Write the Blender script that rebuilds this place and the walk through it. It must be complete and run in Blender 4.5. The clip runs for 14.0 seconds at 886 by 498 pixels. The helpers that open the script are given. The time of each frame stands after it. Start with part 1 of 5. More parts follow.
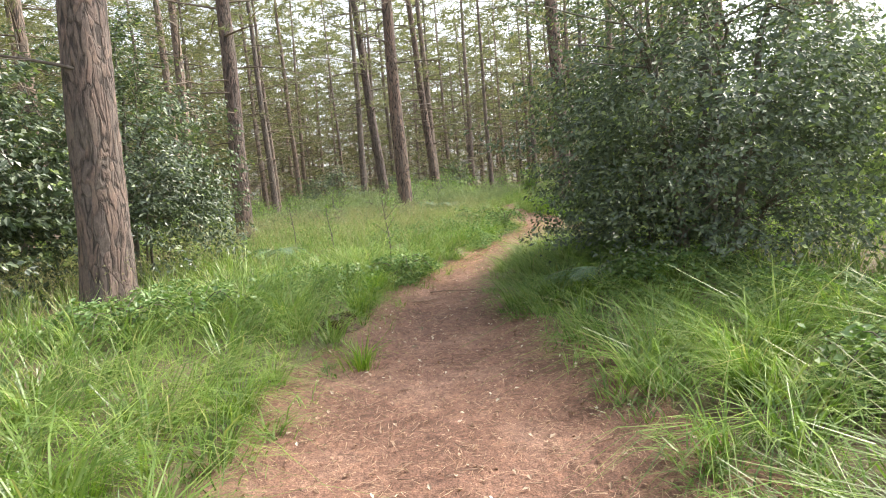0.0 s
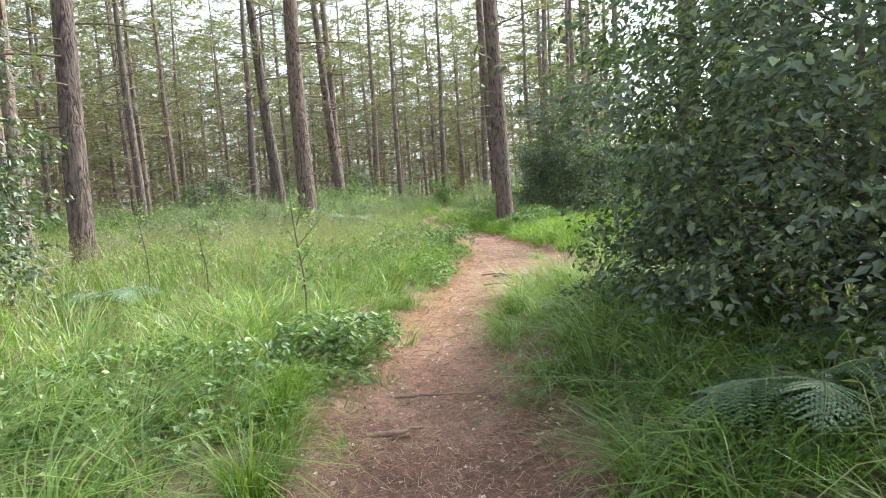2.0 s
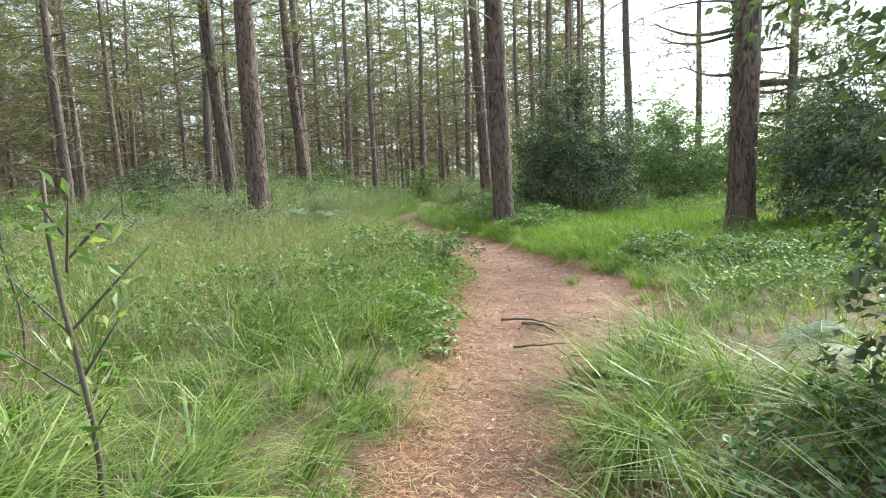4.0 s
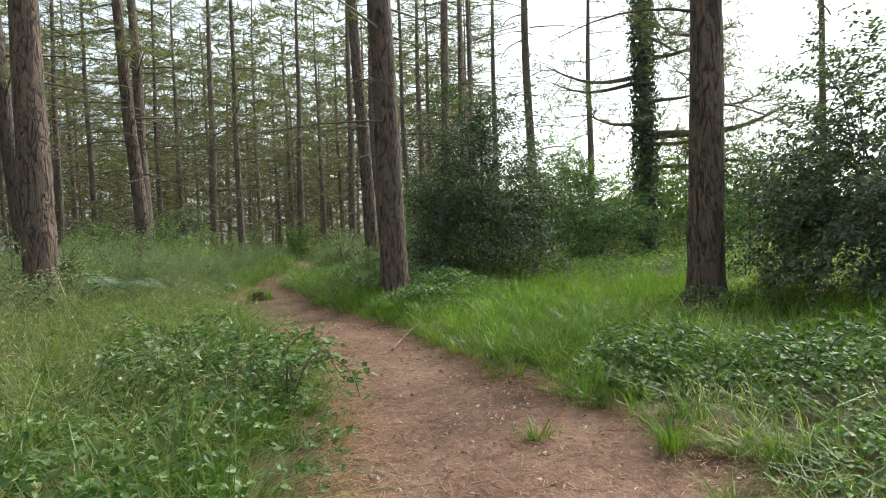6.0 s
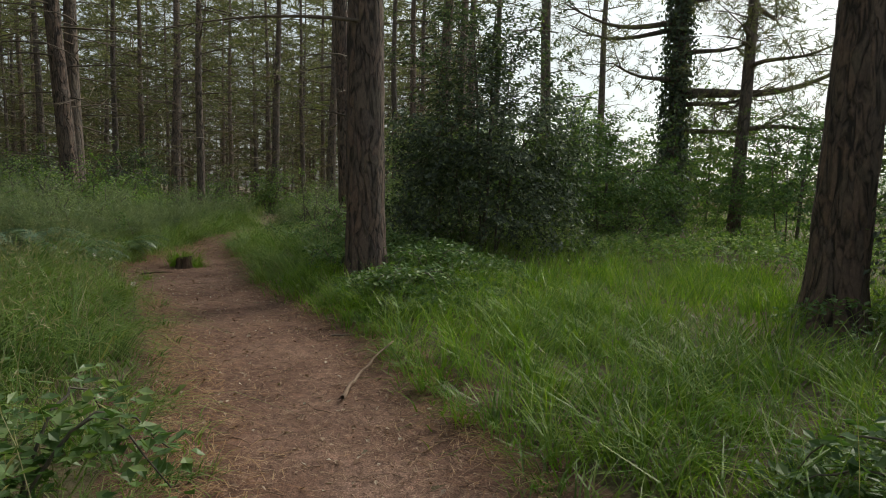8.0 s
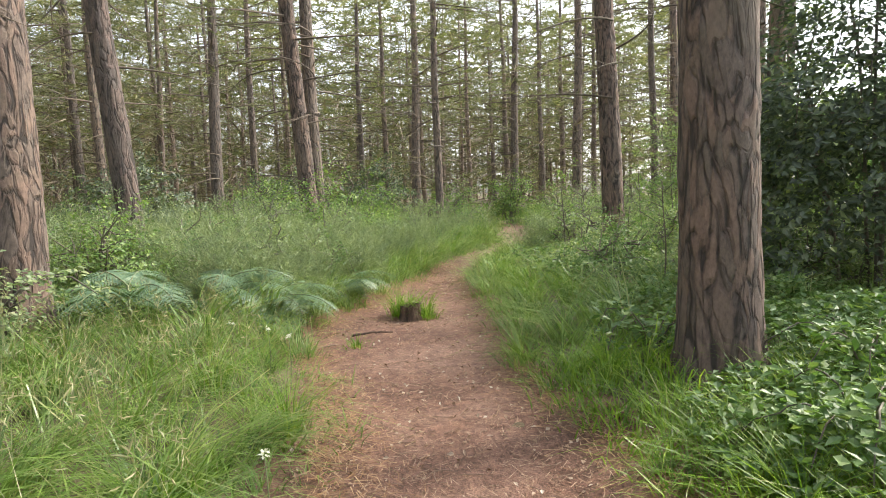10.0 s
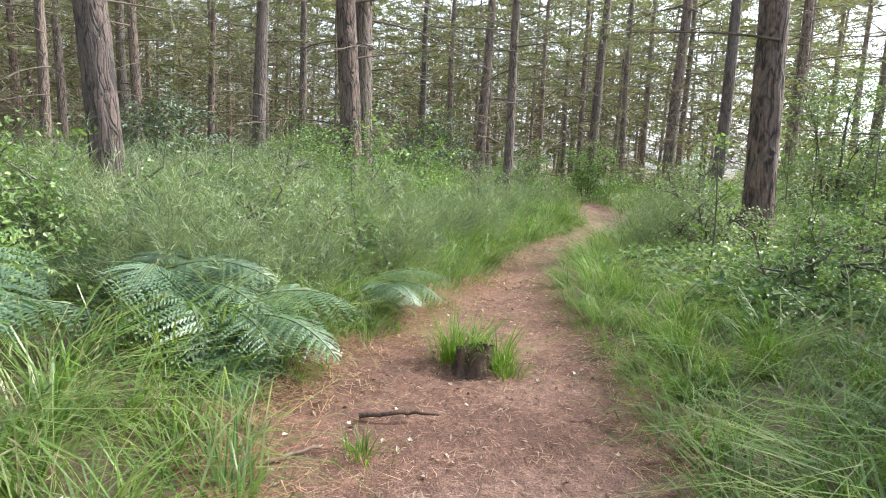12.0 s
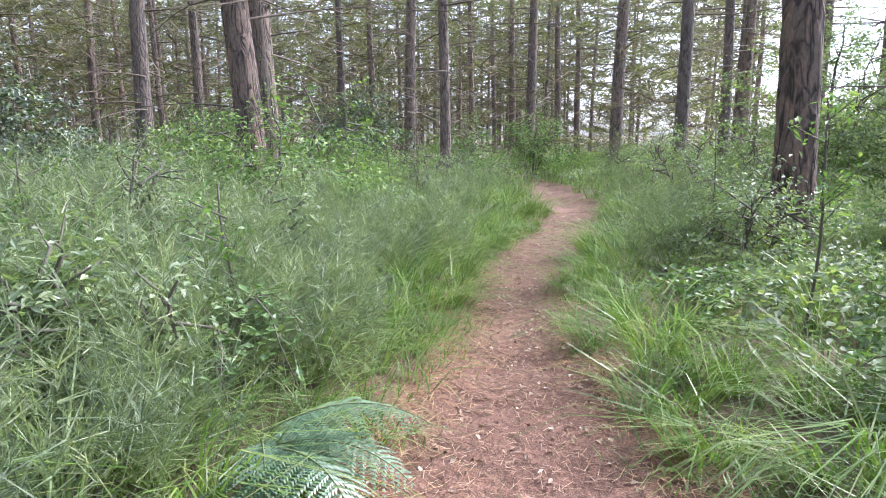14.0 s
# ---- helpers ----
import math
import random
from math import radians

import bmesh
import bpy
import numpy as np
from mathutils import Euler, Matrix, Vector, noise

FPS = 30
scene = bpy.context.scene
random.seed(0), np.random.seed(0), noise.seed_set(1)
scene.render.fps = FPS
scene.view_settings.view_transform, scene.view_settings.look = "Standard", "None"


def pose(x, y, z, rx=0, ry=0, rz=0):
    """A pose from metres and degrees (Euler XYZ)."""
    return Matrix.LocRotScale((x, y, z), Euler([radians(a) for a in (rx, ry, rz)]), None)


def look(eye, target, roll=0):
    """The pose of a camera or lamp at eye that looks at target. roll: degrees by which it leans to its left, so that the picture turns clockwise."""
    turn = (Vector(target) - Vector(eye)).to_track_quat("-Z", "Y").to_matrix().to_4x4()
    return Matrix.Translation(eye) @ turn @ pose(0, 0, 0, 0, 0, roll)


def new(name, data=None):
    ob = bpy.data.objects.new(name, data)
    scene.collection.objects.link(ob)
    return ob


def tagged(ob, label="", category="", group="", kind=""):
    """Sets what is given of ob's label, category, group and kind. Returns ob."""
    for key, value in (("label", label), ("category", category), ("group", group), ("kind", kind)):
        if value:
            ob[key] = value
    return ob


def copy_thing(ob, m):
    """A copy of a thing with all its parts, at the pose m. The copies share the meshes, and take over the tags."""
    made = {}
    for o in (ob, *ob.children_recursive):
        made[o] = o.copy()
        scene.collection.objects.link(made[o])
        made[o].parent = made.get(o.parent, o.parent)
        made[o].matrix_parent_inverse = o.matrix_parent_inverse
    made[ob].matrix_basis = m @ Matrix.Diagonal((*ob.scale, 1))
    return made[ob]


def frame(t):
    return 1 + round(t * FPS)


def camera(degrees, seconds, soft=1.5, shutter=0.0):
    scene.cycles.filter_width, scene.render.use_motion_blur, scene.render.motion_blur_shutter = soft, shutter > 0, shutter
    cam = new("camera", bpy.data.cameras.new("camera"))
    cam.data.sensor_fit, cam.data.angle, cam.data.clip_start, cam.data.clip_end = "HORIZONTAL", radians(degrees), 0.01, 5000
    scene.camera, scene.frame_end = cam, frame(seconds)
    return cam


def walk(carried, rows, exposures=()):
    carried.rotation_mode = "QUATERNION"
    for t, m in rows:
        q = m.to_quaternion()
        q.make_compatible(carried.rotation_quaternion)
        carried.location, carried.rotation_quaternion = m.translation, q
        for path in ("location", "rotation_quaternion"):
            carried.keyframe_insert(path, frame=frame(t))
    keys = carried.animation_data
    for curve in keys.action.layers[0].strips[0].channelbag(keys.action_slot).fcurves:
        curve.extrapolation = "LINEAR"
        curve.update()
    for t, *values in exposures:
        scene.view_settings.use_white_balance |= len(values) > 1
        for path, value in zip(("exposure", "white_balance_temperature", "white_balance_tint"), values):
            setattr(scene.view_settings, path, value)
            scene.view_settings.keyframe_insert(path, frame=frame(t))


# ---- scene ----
# ---------------------------------------------------------------- camera
cam = camera(72.2, 14.0, soft=1.0)
# seconds, x, y, z, yaw, pitch, roll
ROWS = [
    (0.0, -0.013, 0.108, 1.335, 0.09, -6.31, 4.95),
    (0.5, -0.178, 1.072, 1.327, -1.32, -6.07, 5.51),
    (1.0, -0.399, 2.060, 1.339, -8.29, -6.91, 4.40),
    (1.5, -0.475, 2.964, 1.308, -11.44, -5.93, 4.29),
    (2.0, -0.552, 3.821, 1.286, -9.78, -5.87, 3.53),
    (2.5, -0.571, 4.660, 1.254, -16.08, -6.24, 1.42),
    (3.0, -0.511, 5.408, 1.269, -13.53, -7.21, 0.75),
    (3.2, -0.457, 5.759, 1.257, -13.14, -6.96, 2.11),
    (5.3, 0.420, 9.278, 1.292, -10.71, -6.29, 1.15),
    (5.5, 0.540, 9.624, 1.293, -13.54, -5.73, 1.46),
    (6.0, 0.800, 10.520, 1.287, -22.78, -1.86, 1.93),
    (6.5, 1.075, 11.319, 1.276, -30.46, -5.20, -0.50),
    (7.0, 1.424, 11.962, 1.307, -33.69, -4.89, 2.11),
    (7.5, 1.659, 12.571, 1.287, -28.15, -4.33, -1.14),
    (8.0, 1.891, 13.395, 1.226, -24.05, -5.44, -1.64),
    (8.5, 2.112, 14.330, 1.182, -12.84, -8.77, -2.63),
    (9.0, 2.205, 15.268, 1.322, -7.06, -7.65, -3.77),
    (9.2, 2.231, 15.576, 1.327, -5.10, -5.16, -0.93),
    (11.3, 2.078, 18.689, 1.291, 1.64, -5.51, -0.42),
    (11.5, 2.075, 18.979, 1.288, 2.42, -5.92, -1.78),
    (12.0, 2.016, 19.678, 1.253, 3.18, -8.53, -2.90),
    (12.5, 1.954, 20.391, 1.293, 1.44, -8.25, -0.16),
    (13.0, 1.890, 21.008, 1.280, 3.42, -8.72, -0.91),
    (13.5, 1.832, 21.590, 1.285, -4.99, -11.18, 0.01),
    (14.0, 1.801, 22.130, 1.379, -3.87, -10.64, 0.27),
]
# seconds, stops, kelvin, tint
EXPOSURES = [(0.0, 1.7, 6400, 9), (1.0, 1.9, 6300, 7), (2.0, 1.9, 5950, 5), (3.2, 1.65, 5900, 5), (5.5, 1.3, 5950, -1), (6.0, 0.85, 6150, 0), (6.5, 0.2, 6200, 1), (7.5, -0.05, 6200, 1),
             (8.0, -0.2, 6400, 2), (8.5, 0.3, 6550, 4), (9.0, 1.25, 6500, 8), (11.3, 1.75, 6100, 7), (12.0, 1.8, 5800, 8), (13.0, 1.85, 5450, 17), (14.0, 1.9, 5350, 18)]
walk(cam, [(t, pose(x, y, z, 90 + pitch, roll, yaw)) for t, x, y, z, yaw, pitch, roll in ROWS], EXPOSURES)

# ---------------------------------------------------------------- sky and sun
SUN_ELEVATION, SUN_AZIMUTH = 44.0, 66.0      # azimuth: degrees to the right of the way ahead (+y)
world = bpy.data.worlds.new("hazy_sky")
scene.world = world
world.use_nodes = True
wn = world.node_tree.nodes
sky = wn.new("ShaderNodeTexSky")
sky.sky_type, sky.sun_disc = "NISHITA", False
sky.sun_elevation, sky.sun_rotation = radians(SUN_ELEVATION), radians(SUN_AZIMUTH)
sky.dust_density, sky.air_density = 3.0, 1.0
pale = wn.new("ShaderNodeHueSaturation")
pale.inputs["Saturation"].default_value = 0.3
wl = world.node_tree.links
wl.new(sky.outputs[0], pale.inputs["Color"])
wl.new(pale.outputs[0], wn["Background"].inputs["Color"])
wn["Background"].inputs["Strength"].default_value = 0.15
sun = new("sun", bpy.data.lights.new("sun", "SUN"))
sun.data.energy, sun.data.angle, sun.data.color = 2.4, radians(14), (1.0, 0.9, 0.74)
az, el = radians(SUN_AZIMUTH), radians(SUN_ELEVATION)
sun.matrix_world = look((math.sin(az) * math.cos(el) * 60, math.cos(az) * math.cos(el) * 60, math.sin(el) * 60), (0, 0, 0))


# ---------------------------------------------------------------- materials
def mat_base(name):
    m = bpy.data.materials.new(name)
    m.use_nodes = True
    nt = m.node_tree
    nt.nodes.clear()
    out = nt.nodes.new("ShaderNodeOutputMaterial")
    return m, nt, out


def ramp_node(nt, fac, stops):
    r = nt.nodes.new("ShaderNodeValToRGB")
    while len(r.color_ramp.elements) < len(stops):
        r.color_ramp.elements.new(0.5)
    for e, (p, c) in zip(r.color_ramp.elements, stops):
        e.position, e.color = p, (*c, 1)
    nt.links.new(fac, r.inputs[0])
    return r.outputs[0]


def noise_node(nt, scale, detail=4, stretch=None, rough=0.6):
    tc = nt.nodes.new("ShaderNodeTexCoord")
    vec = tc.outputs["Object"]
    if stretch:
        mp = nt.nodes.new("ShaderNodeMapping")
        mp.inputs["Scale"].default_value = stretch
        nt.links.new(vec, mp.inputs[0])
        vec = mp.outputs[0]
    n = nt.nodes.new("ShaderNodeTexNoise")
    n.inputs["Scale"].default_value, n.inputs["Detail"].default_value, n.inputs["Roughness"].default_value = scale, detail, rough
    nt.links.new(vec, n.inputs["Vector"])
    return n.outputs["Fac"]


def mix_col(nt, fac, a, b, mode="MIX"):
    n = nt.nodes.new("ShaderNodeMix")
    n.data_type, n.blend_type = "RGBA", mode
    for sock, v in ((n.inputs[0], fac), (n.inputs[6], a), (n.inputs[7], b)):
        if isinstance(v, (int, float)):
            sock.default_value = v
        elif isinstance(v, tuple):
            sock.default_value = (*v, 1)
        else:
            nt.links.new(v, sock)
    return n.outputs[2]


def leaf_material(name, stops, translucent=0.35, gloss=0.08, rough=0.45, patch=0.5, patch_scale=0.7, tuft=0.0):
    """Leaf or blade: colour varies piece by piece and in patches; light shines through in part."""
    m, nt, out = mat_base(name)
    geo = nt.nodes.new("ShaderNodeNewGeometry")
    col = ramp_node(nt, geo.outputs["Random Per Island"], stops)
    n = noise_node(nt, patch_scale, 3)
    dark = ramp_node(nt, n, [(0.3, (0.62, 0.66, 0.6)), (0.7, (1.2, 1.15, 1.0))])
    col = mix_col(nt, patch, col, mix_col(nt, 1.0, col, dark, "MULTIPLY"))
    if tuft:
        clump = ramp_node(nt, noise_node(nt, 3.6, 2), [(0.36, (0.5, 0.56, 0.62)), (0.5, (0.95, 0.97, 0.95)), (0.66, (1.22, 1.16, 1.0))])
        col = mix_col(nt, tuft, col, mix_col(nt, 1.0, col, clump, "MULTIPLY"))
    d, tr, gl = (nt.nodes.new("ShaderNodeBsdf" + k) for k in ("Diffuse", "Translucent", "Glossy"))
    nt.links.new(col, d.inputs["Color"])
    nt.links.new(mix_col(nt, 1.0, col, (1.15, 1.25, 0.6), "MULTIPLY"), tr.inputs["Color"])
    gl.inputs["Roughness"].default_value = rough
    a, b = nt.nodes.new("ShaderNodeMixShader"), nt.nodes.new("ShaderNodeMixShader")
    a.inputs[0].default_value, b.inputs[0].default_value = translucent, gloss
    nt.links.new(d.outputs[0], a.inputs[1]), nt.links.new(tr.outputs[0], a.inputs[2])
    nt.links.new(a.outputs[0], b.inputs[1]), nt.links.new(gl.outputs[0], b.inputs[2])
    nt.links.new(b.outputs[0], out.inputs[0])
    return m


def solid_material(name, stops, scale, stretch=None, rough=0.85, bump=0.4, bump_scale=40.0, bump_dist=0.01, vary=0.0):
    m, nt, out = mat_base(name)
    p = nt.nodes.new("ShaderNodeBsdfPrincipled")
    fine = noise_node(nt, bump_scale, 5, stretch)
    big = noise_node(nt, scale, 5, stretch)
    col = ramp_node(nt, big, stops)
    col = mix_col(nt, 0.6, col, mix_col(nt, 1.0, col, ramp_node(nt, fine, [(0.3, (0.55, 0.55, 0.55)), (0.7, (1.3, 1.3, 1.3))]), "MULTIPLY"))
    if vary:
        oi = nt.nodes.new("ShaderNodeObjectInfo")
        col = mix_col(nt, vary, col, mix_col(nt, 1.0, col, ramp_node(nt, oi.outputs["Random"], [(0, (0.6, 0.62, 0.66)), (1, (1.35, 1.25, 1.15))]), "MULTIPLY"))
    nt.links.new(col, p.inputs["Base Color"])
    p.inputs["Roughness"].default_value = rough
    b = nt.nodes.new("ShaderNodeBump")
    b.inputs["Strength"].default_value, b.inputs["Distance"].default_value = bump, bump_dist
    nt.links.new(fine, b.inputs["Height"])
    nt.links.new(b.outputs[0], p.inputs["Normal"])
    nt.links.new(p.outputs[0], out.inputs[0])
    return m


def bark_material(name, plate, deep, warm, scale=9.0):
    """Pine bark: long plates parted by dark furrows, with flaky reddish patches and a grey-green tint of algae."""
    m, nt, out = mat_base(name)
    p = nt.nodes.new("ShaderNodeBsdfPrincipled")
    tc, mp = nt.nodes.new("ShaderNodeTexCoord"), nt.nodes.new("ShaderNodeMapping")
    mp.inputs["Scale"].default_value = (1, 1, 0.26)
    nt.links.new(tc.outputs["Object"], mp.inputs[0])
    warp = nt.nodes.new("ShaderNodeTexNoise")
    warp.inputs["Scale"].default_value = 5.0
    nt.links.new(mp.outputs[0], warp.inputs["Vector"])
    add = nt.nodes.new("ShaderNodeMixRGB")
    add.blend_type = "ADD"
    add.inputs[0].default_value = 0.25
    nt.links.new(mp.outputs[0], add.inputs[1]), nt.links.new(warp.outputs["Color"], add.inputs[2])
    vor = nt.nodes.new("ShaderNodeTexVoronoi")
    vor.feature = "DISTANCE_TO_EDGE"
    vor.inputs["Scale"].default_value = scale
    nt.links.new(add.outputs[0], vor.inputs["Vector"])
    cell = nt.nodes.new("ShaderNodeTexVoronoi")
    cell.inputs["Scale"].default_value = scale
    nt.links.new(add.outputs[0], cell.inputs["Vector"])
    body = mix_col(nt, ramp_node(nt, cell.outputs["Color"], [(0.2, (0, 0, 0)), (0.8, (1, 1, 1))]), plate, warm)
    grain = noise_node(nt, 38, 6, (1, 1, 0.45), 0.7)
    body = mix_col(nt, 0.75, body, mix_col(nt, 1.0, body, ramp_node(nt, grain, [(0.3, (0.45, 0.45, 0.45)), (0.7, (1.45, 1.42, 1.4))]), "MULTIPLY"))
    algae = ramp_node(nt, noise_node(nt, 1.6, 3), [(0.5, (0, 0, 0)), (0.75, (0.55, 0.55, 0.55))])
    body = mix_col(nt, algae, body, (0.17, 0.155, 0.12))
    oi = nt.nodes.new("ShaderNodeObjectInfo")
    body = mix_col(nt, 0.8, body, mix_col(nt, 1.0, body, ramp_node(nt, oi.outputs["Random"], [(0, (0.7, 0.72, 0.78)), (1, (1.25, 1.15, 1.08))]), "MULTIPLY"))
    ridge = nt.nodes.new("ShaderNodeTexNoise")
    ridge.inputs["Scale"].default_value, ridge.inputs["Detail"].default_value, ridge.inputs["Roughness"].default_value = scale, 5, 0.55
    nt.links.new(add.outputs[0], ridge.inputs["Vector"])
    deepness = nt.nodes.new("ShaderNodeMath")
    deepness.operation = "MULTIPLY_ADD"
    nt.links.new(vor.outputs["Distance"], deepness.inputs[0])
    deepness.inputs[1].default_value = 0.8
    nt.links.new(ridge.outputs["Fac"], deepness.inputs[2])
    furrow = ramp_node(nt, deepness.outputs[0], [(0.43, (0, 0, 0)), (0.54, (0.6, 0.6, 0.6)), (0.66, (1, 1, 1))])
    nt.links.new(mix_col(nt, furrow, deep, body), p.inputs["Base Color"])
    p.inputs["Roughness"].default_value = 0.9
    b1, b2 = nt.nodes.new("ShaderNodeBump"), nt.nodes.new("ShaderNodeBump")
    b1.inputs["Strength"].default_value, b1.inputs["Distance"].default_value = 0.9, 0.025
    b2.inputs["Strength"].default_value, b2.inputs["Distance"].default_value = 0.6, 0.008
    nt.links.new(furrow, b1.inputs["Height"]), nt.links.new(grain, b2.inputs["Height"])
    nt.links.new(b1.outputs[0], b2.inputs["Normal"]), nt.links.new(b2.outputs[0], p.inputs["Normal"])
    nt.links.new(p.outputs[0], out.inputs[0])
    return m


def path_material():
    """Trodden earth: worn paler and darker drifts, needle mat, grit and pale crumbs."""
    m, nt, out = mat_base("trodden_needle_path")
    p = nt.nodes.new("ShaderNodeBsdfPrincipled")
    col = ramp_node(nt, noise_node(nt, 0.9, 4), [(0.32, (0.125, 0.066, 0.046)), (0.5, (0.205, 0.112, 0.078)), (0.68, (0.3, 0.185, 0.14))])
    needle_a = noise_node(nt, 34, 5, (1, 0.6, 1), 0.75)
    needle_b = noise_node(nt, 9, 4, None, 0.65)
    col = mix_col(nt, 1.0, col, ramp_node(nt, needle_a, [(0.35, (0.6, 0.56, 0.53)), (0.5, (1, 1, 1)), (0.66, (1.35, 1.3, 1.27))]), "MULTIPLY")
    col = mix_col(nt, 1.0, col, ramp_node(nt, needle_b, [(0.32, (0.68, 0.64, 0.62)), (0.55, (1, 1, 1)), (0.7, (1.2, 1.18, 1.15))]), "MULTIPLY")
    grit = noise_node(nt, 110, 3)
    col = mix_col(nt, 1.0, col, ramp_node(nt, grit, [(0.35, (0.55, 0.52, 0.5)), (0.6, (1.15, 1.15, 1.15)), (0.78, (1.9, 1.8, 1.7))]), "MULTIPLY")
    nt.links.new(col, p.inputs["Base Color"])
    p.inputs["Roughness"].default_value = 0.93
    b1, b2 = nt.nodes.new("ShaderNodeBump"), nt.nodes.new("ShaderNodeBump")
    b1.inputs["Strength"].default_value, b1.inputs["Distance"].default_value = 0.8, 0.015
    b2.inputs["Strength"].default_value, b2.inputs["Distance"].default_value = 0.8, 0.006
    nt.links.new(needle_a, b1.inputs["Height"]), nt.links.new(grit, b2.inputs["Height"])
    nt.links.new(b1.outputs[0], b2.inputs["Normal"]), nt.links.new(b2.outputs[0], p.inputs["Normal"])
    nt.links.new(p.outputs[0], out.inputs[0])
    return m


GRASS = leaf_material("grass_blade", [(0, (0.11, 0.195, 0.042)), (0.45, (0.19, 0.295, 0.075)), (0.85, (0.265, 0.355, 0.115)), (1, (0.36, 0.35, 0.18))], 0.4, 0.05, 0.38, 0.7, 0.7, 0.85)
GRASS_FRESH = leaf_material("fresh_grass_blade", [(0, (0.11, 0.21, 0.022)), (0.6, (0.19, 0.32, 0.034)), (1, (0.29, 0.38, 0.065))], 0.45, 0.04, 0.4, 0.5, 0.7, 0.6)
GRASS_DRY = leaf_material("dry_grass_stem", [(0, (0.2, 0.22, 0.1)), (0.6, (0.36, 0.34, 0.18)), (1, (0.46, 0.4, 0.25))], 0.3, 0.05, 0.5, 0.4)
HOLLY = leaf_material("glossy_dark_leaf", [(0, (0.038, 0.06, 0.04)), (0.6, (0.098, 0.138, 0.085)), (0.93, (0.17, 0.21, 0.125)), (1, (0.28, 0.36, 0.12))], 0.34, 0.07, 0.42, 0.6, 1.2)
OAK = leaf_material("soft_green_leaf", [(0, (0.11, 0.19, 0.055)), (0.6, (0.19, 0.3, 0.09)), (1, (0.33, 0.41, 0.14))], 0.42, 0.04, 0.45, 0.5, 1.2)
BRAMBLE = leaf_material("bramble_leaf", [(0, (0.075, 0.145, 0.042)), (0.6, (0.135, 0.23, 0.075)), (1, (0.24, 0.32, 0.12))], 0.35, 0.05, 0.45, 0.6, 1.5)
FERN = leaf_material("bracken_leaf", [(0, (0.085, 0.155, 0.085)), (0.7, (0.145, 0.235, 0.135)), (1, (0.23, 0.31, 0.18))], 0.3, 0.08, 0.45, 0.3, 2.0)
SCRUB = leaf_material("dull_scrub_leaf", [(0, (0.12, 0.175, 0.085)), (0.6, (0.21, 0.28, 0.145)), (1, (0.36, 0.42, 0.2))], 0.48, 0.06, 0.45, 0.5, 1.2)
BROOM = leaf_material("wispy_shrub_stem", [(0, (0.13, 0.175, 0.095)), (0.6, (0.26, 0.32, 0.185)), (1, (0.4, 0.44, 0.28))], 0.35, 0.05, 0.5, 0.6, 1.0, 0.7)
NEEDLE = leaf_material("pine_needle", [(0, (0.095, 0.1, 0.06)), (0.6, (0.17, 0.178, 0.108)), (1, (0.28, 0.26, 0.17))], 0.5, 0.05, 0.5, 0.5, 0.4)
DEAD_BOUGH = leaf_material("bare_bough", [(0, (0.1, 0.08, 0.06)), (0.6, (0.19, 0.155, 0.12)), (1, (0.3, 0.25, 0.2))], 0.2, 0.03, 0.6, 0.4)
DEAD_LEAF = leaf_material("dead_leaf", [(0, (0.16, 0.085, 0.05)), (0.5, (0.34, 0.22, 0.15)), (0.85, (0.46, 0.36, 0.28)), (1, (0.6, 0.53, 0.45))], 0.1, 0.05, 0.6, 0.2)
LITTER = leaf_material("fallen_needle", [(0, (0.09, 0.045, 0.028)), (0.5, (0.27, 0.15, 0.095)), (1, (0.52, 0.37, 0.26))], 0.05, 0.05, 0.6, 0.3)
STRAW = leaf_material("straw_needle", [(0, (0.16, 0.075, 0.035)), (0.5, (0.36, 0.2, 0.1)), (1, (0.55, 0.38, 0.22))], 0.05, 0.05, 0.6, 0.3)
FLOWER = leaf_material("white_petal", [(0, (0.7, 0.68, 0.66)), (1, (0.82, 0.8, 0.78))], 0.3, 0.04, 0.5, 0.1)
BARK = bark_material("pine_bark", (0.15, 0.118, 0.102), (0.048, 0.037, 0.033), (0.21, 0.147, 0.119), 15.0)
# far pines: grey-tan bark, with the paling of distance haze put into its colours
BARK_FAR = bark_material("haze_paled_pine_bark", (0.19, 0.16, 0.138), (0.08, 0.066, 0.057), (0.235, 0.18, 0.145), 14.0)
TWIG = solid_material("dead_twig", [(0.3, (0.09, 0.07, 0.055)), (0.7, (0.2, 0.16, 0.125))], 6, None, 0.85, 0.4, 60, 0.004, 0.5)
STICK = solid_material("fallen_stick", [(0.3, (0.14, 0.09, 0.065)), (0.7, (0.33, 0.24, 0.18))], 8, None, 0.85, 0.5, 70, 0.004, 0.6)
STEM = solid_material("shrub_stem", [(0.3, (0.08, 0.07, 0.055)), (0.7, (0.2, 0.175, 0.135))], 6, None, 0.8, 0.4, 60, 0.004, 0.4)
GREEN_STEM = solid_material("green_stem", [(0.3, (0.1, 0.13, 0.05)), (0.7, (0.2, 0.22, 0.1))], 8, None, 0.6, 0.2, 60, 0.002)
STUMP_SIDE = solid_material("rotten_stump_bark", [(0.3, (0.035, 0.026, 0.02)), (0.7, (0.15, 0.095, 0.065))], 9, (1, 1, 0.4), 0.92, 0.9, 35, 0.02)
STUMP_TOP = solid_material("rotten_stump_wood", [(0.3, (0.05, 0.035, 0.026)), (0.7, (0.16, 0.11, 0.08))], 14, None, 0.92, 0.9, 45, 0.015)
MOSS = solid_material("moss", [(0.3, (0.06, 0.075, 0.015)), (0.7, (0.2, 0.18, 0.04))], 20, None, 0.95, 0.9, 90, 0.01)
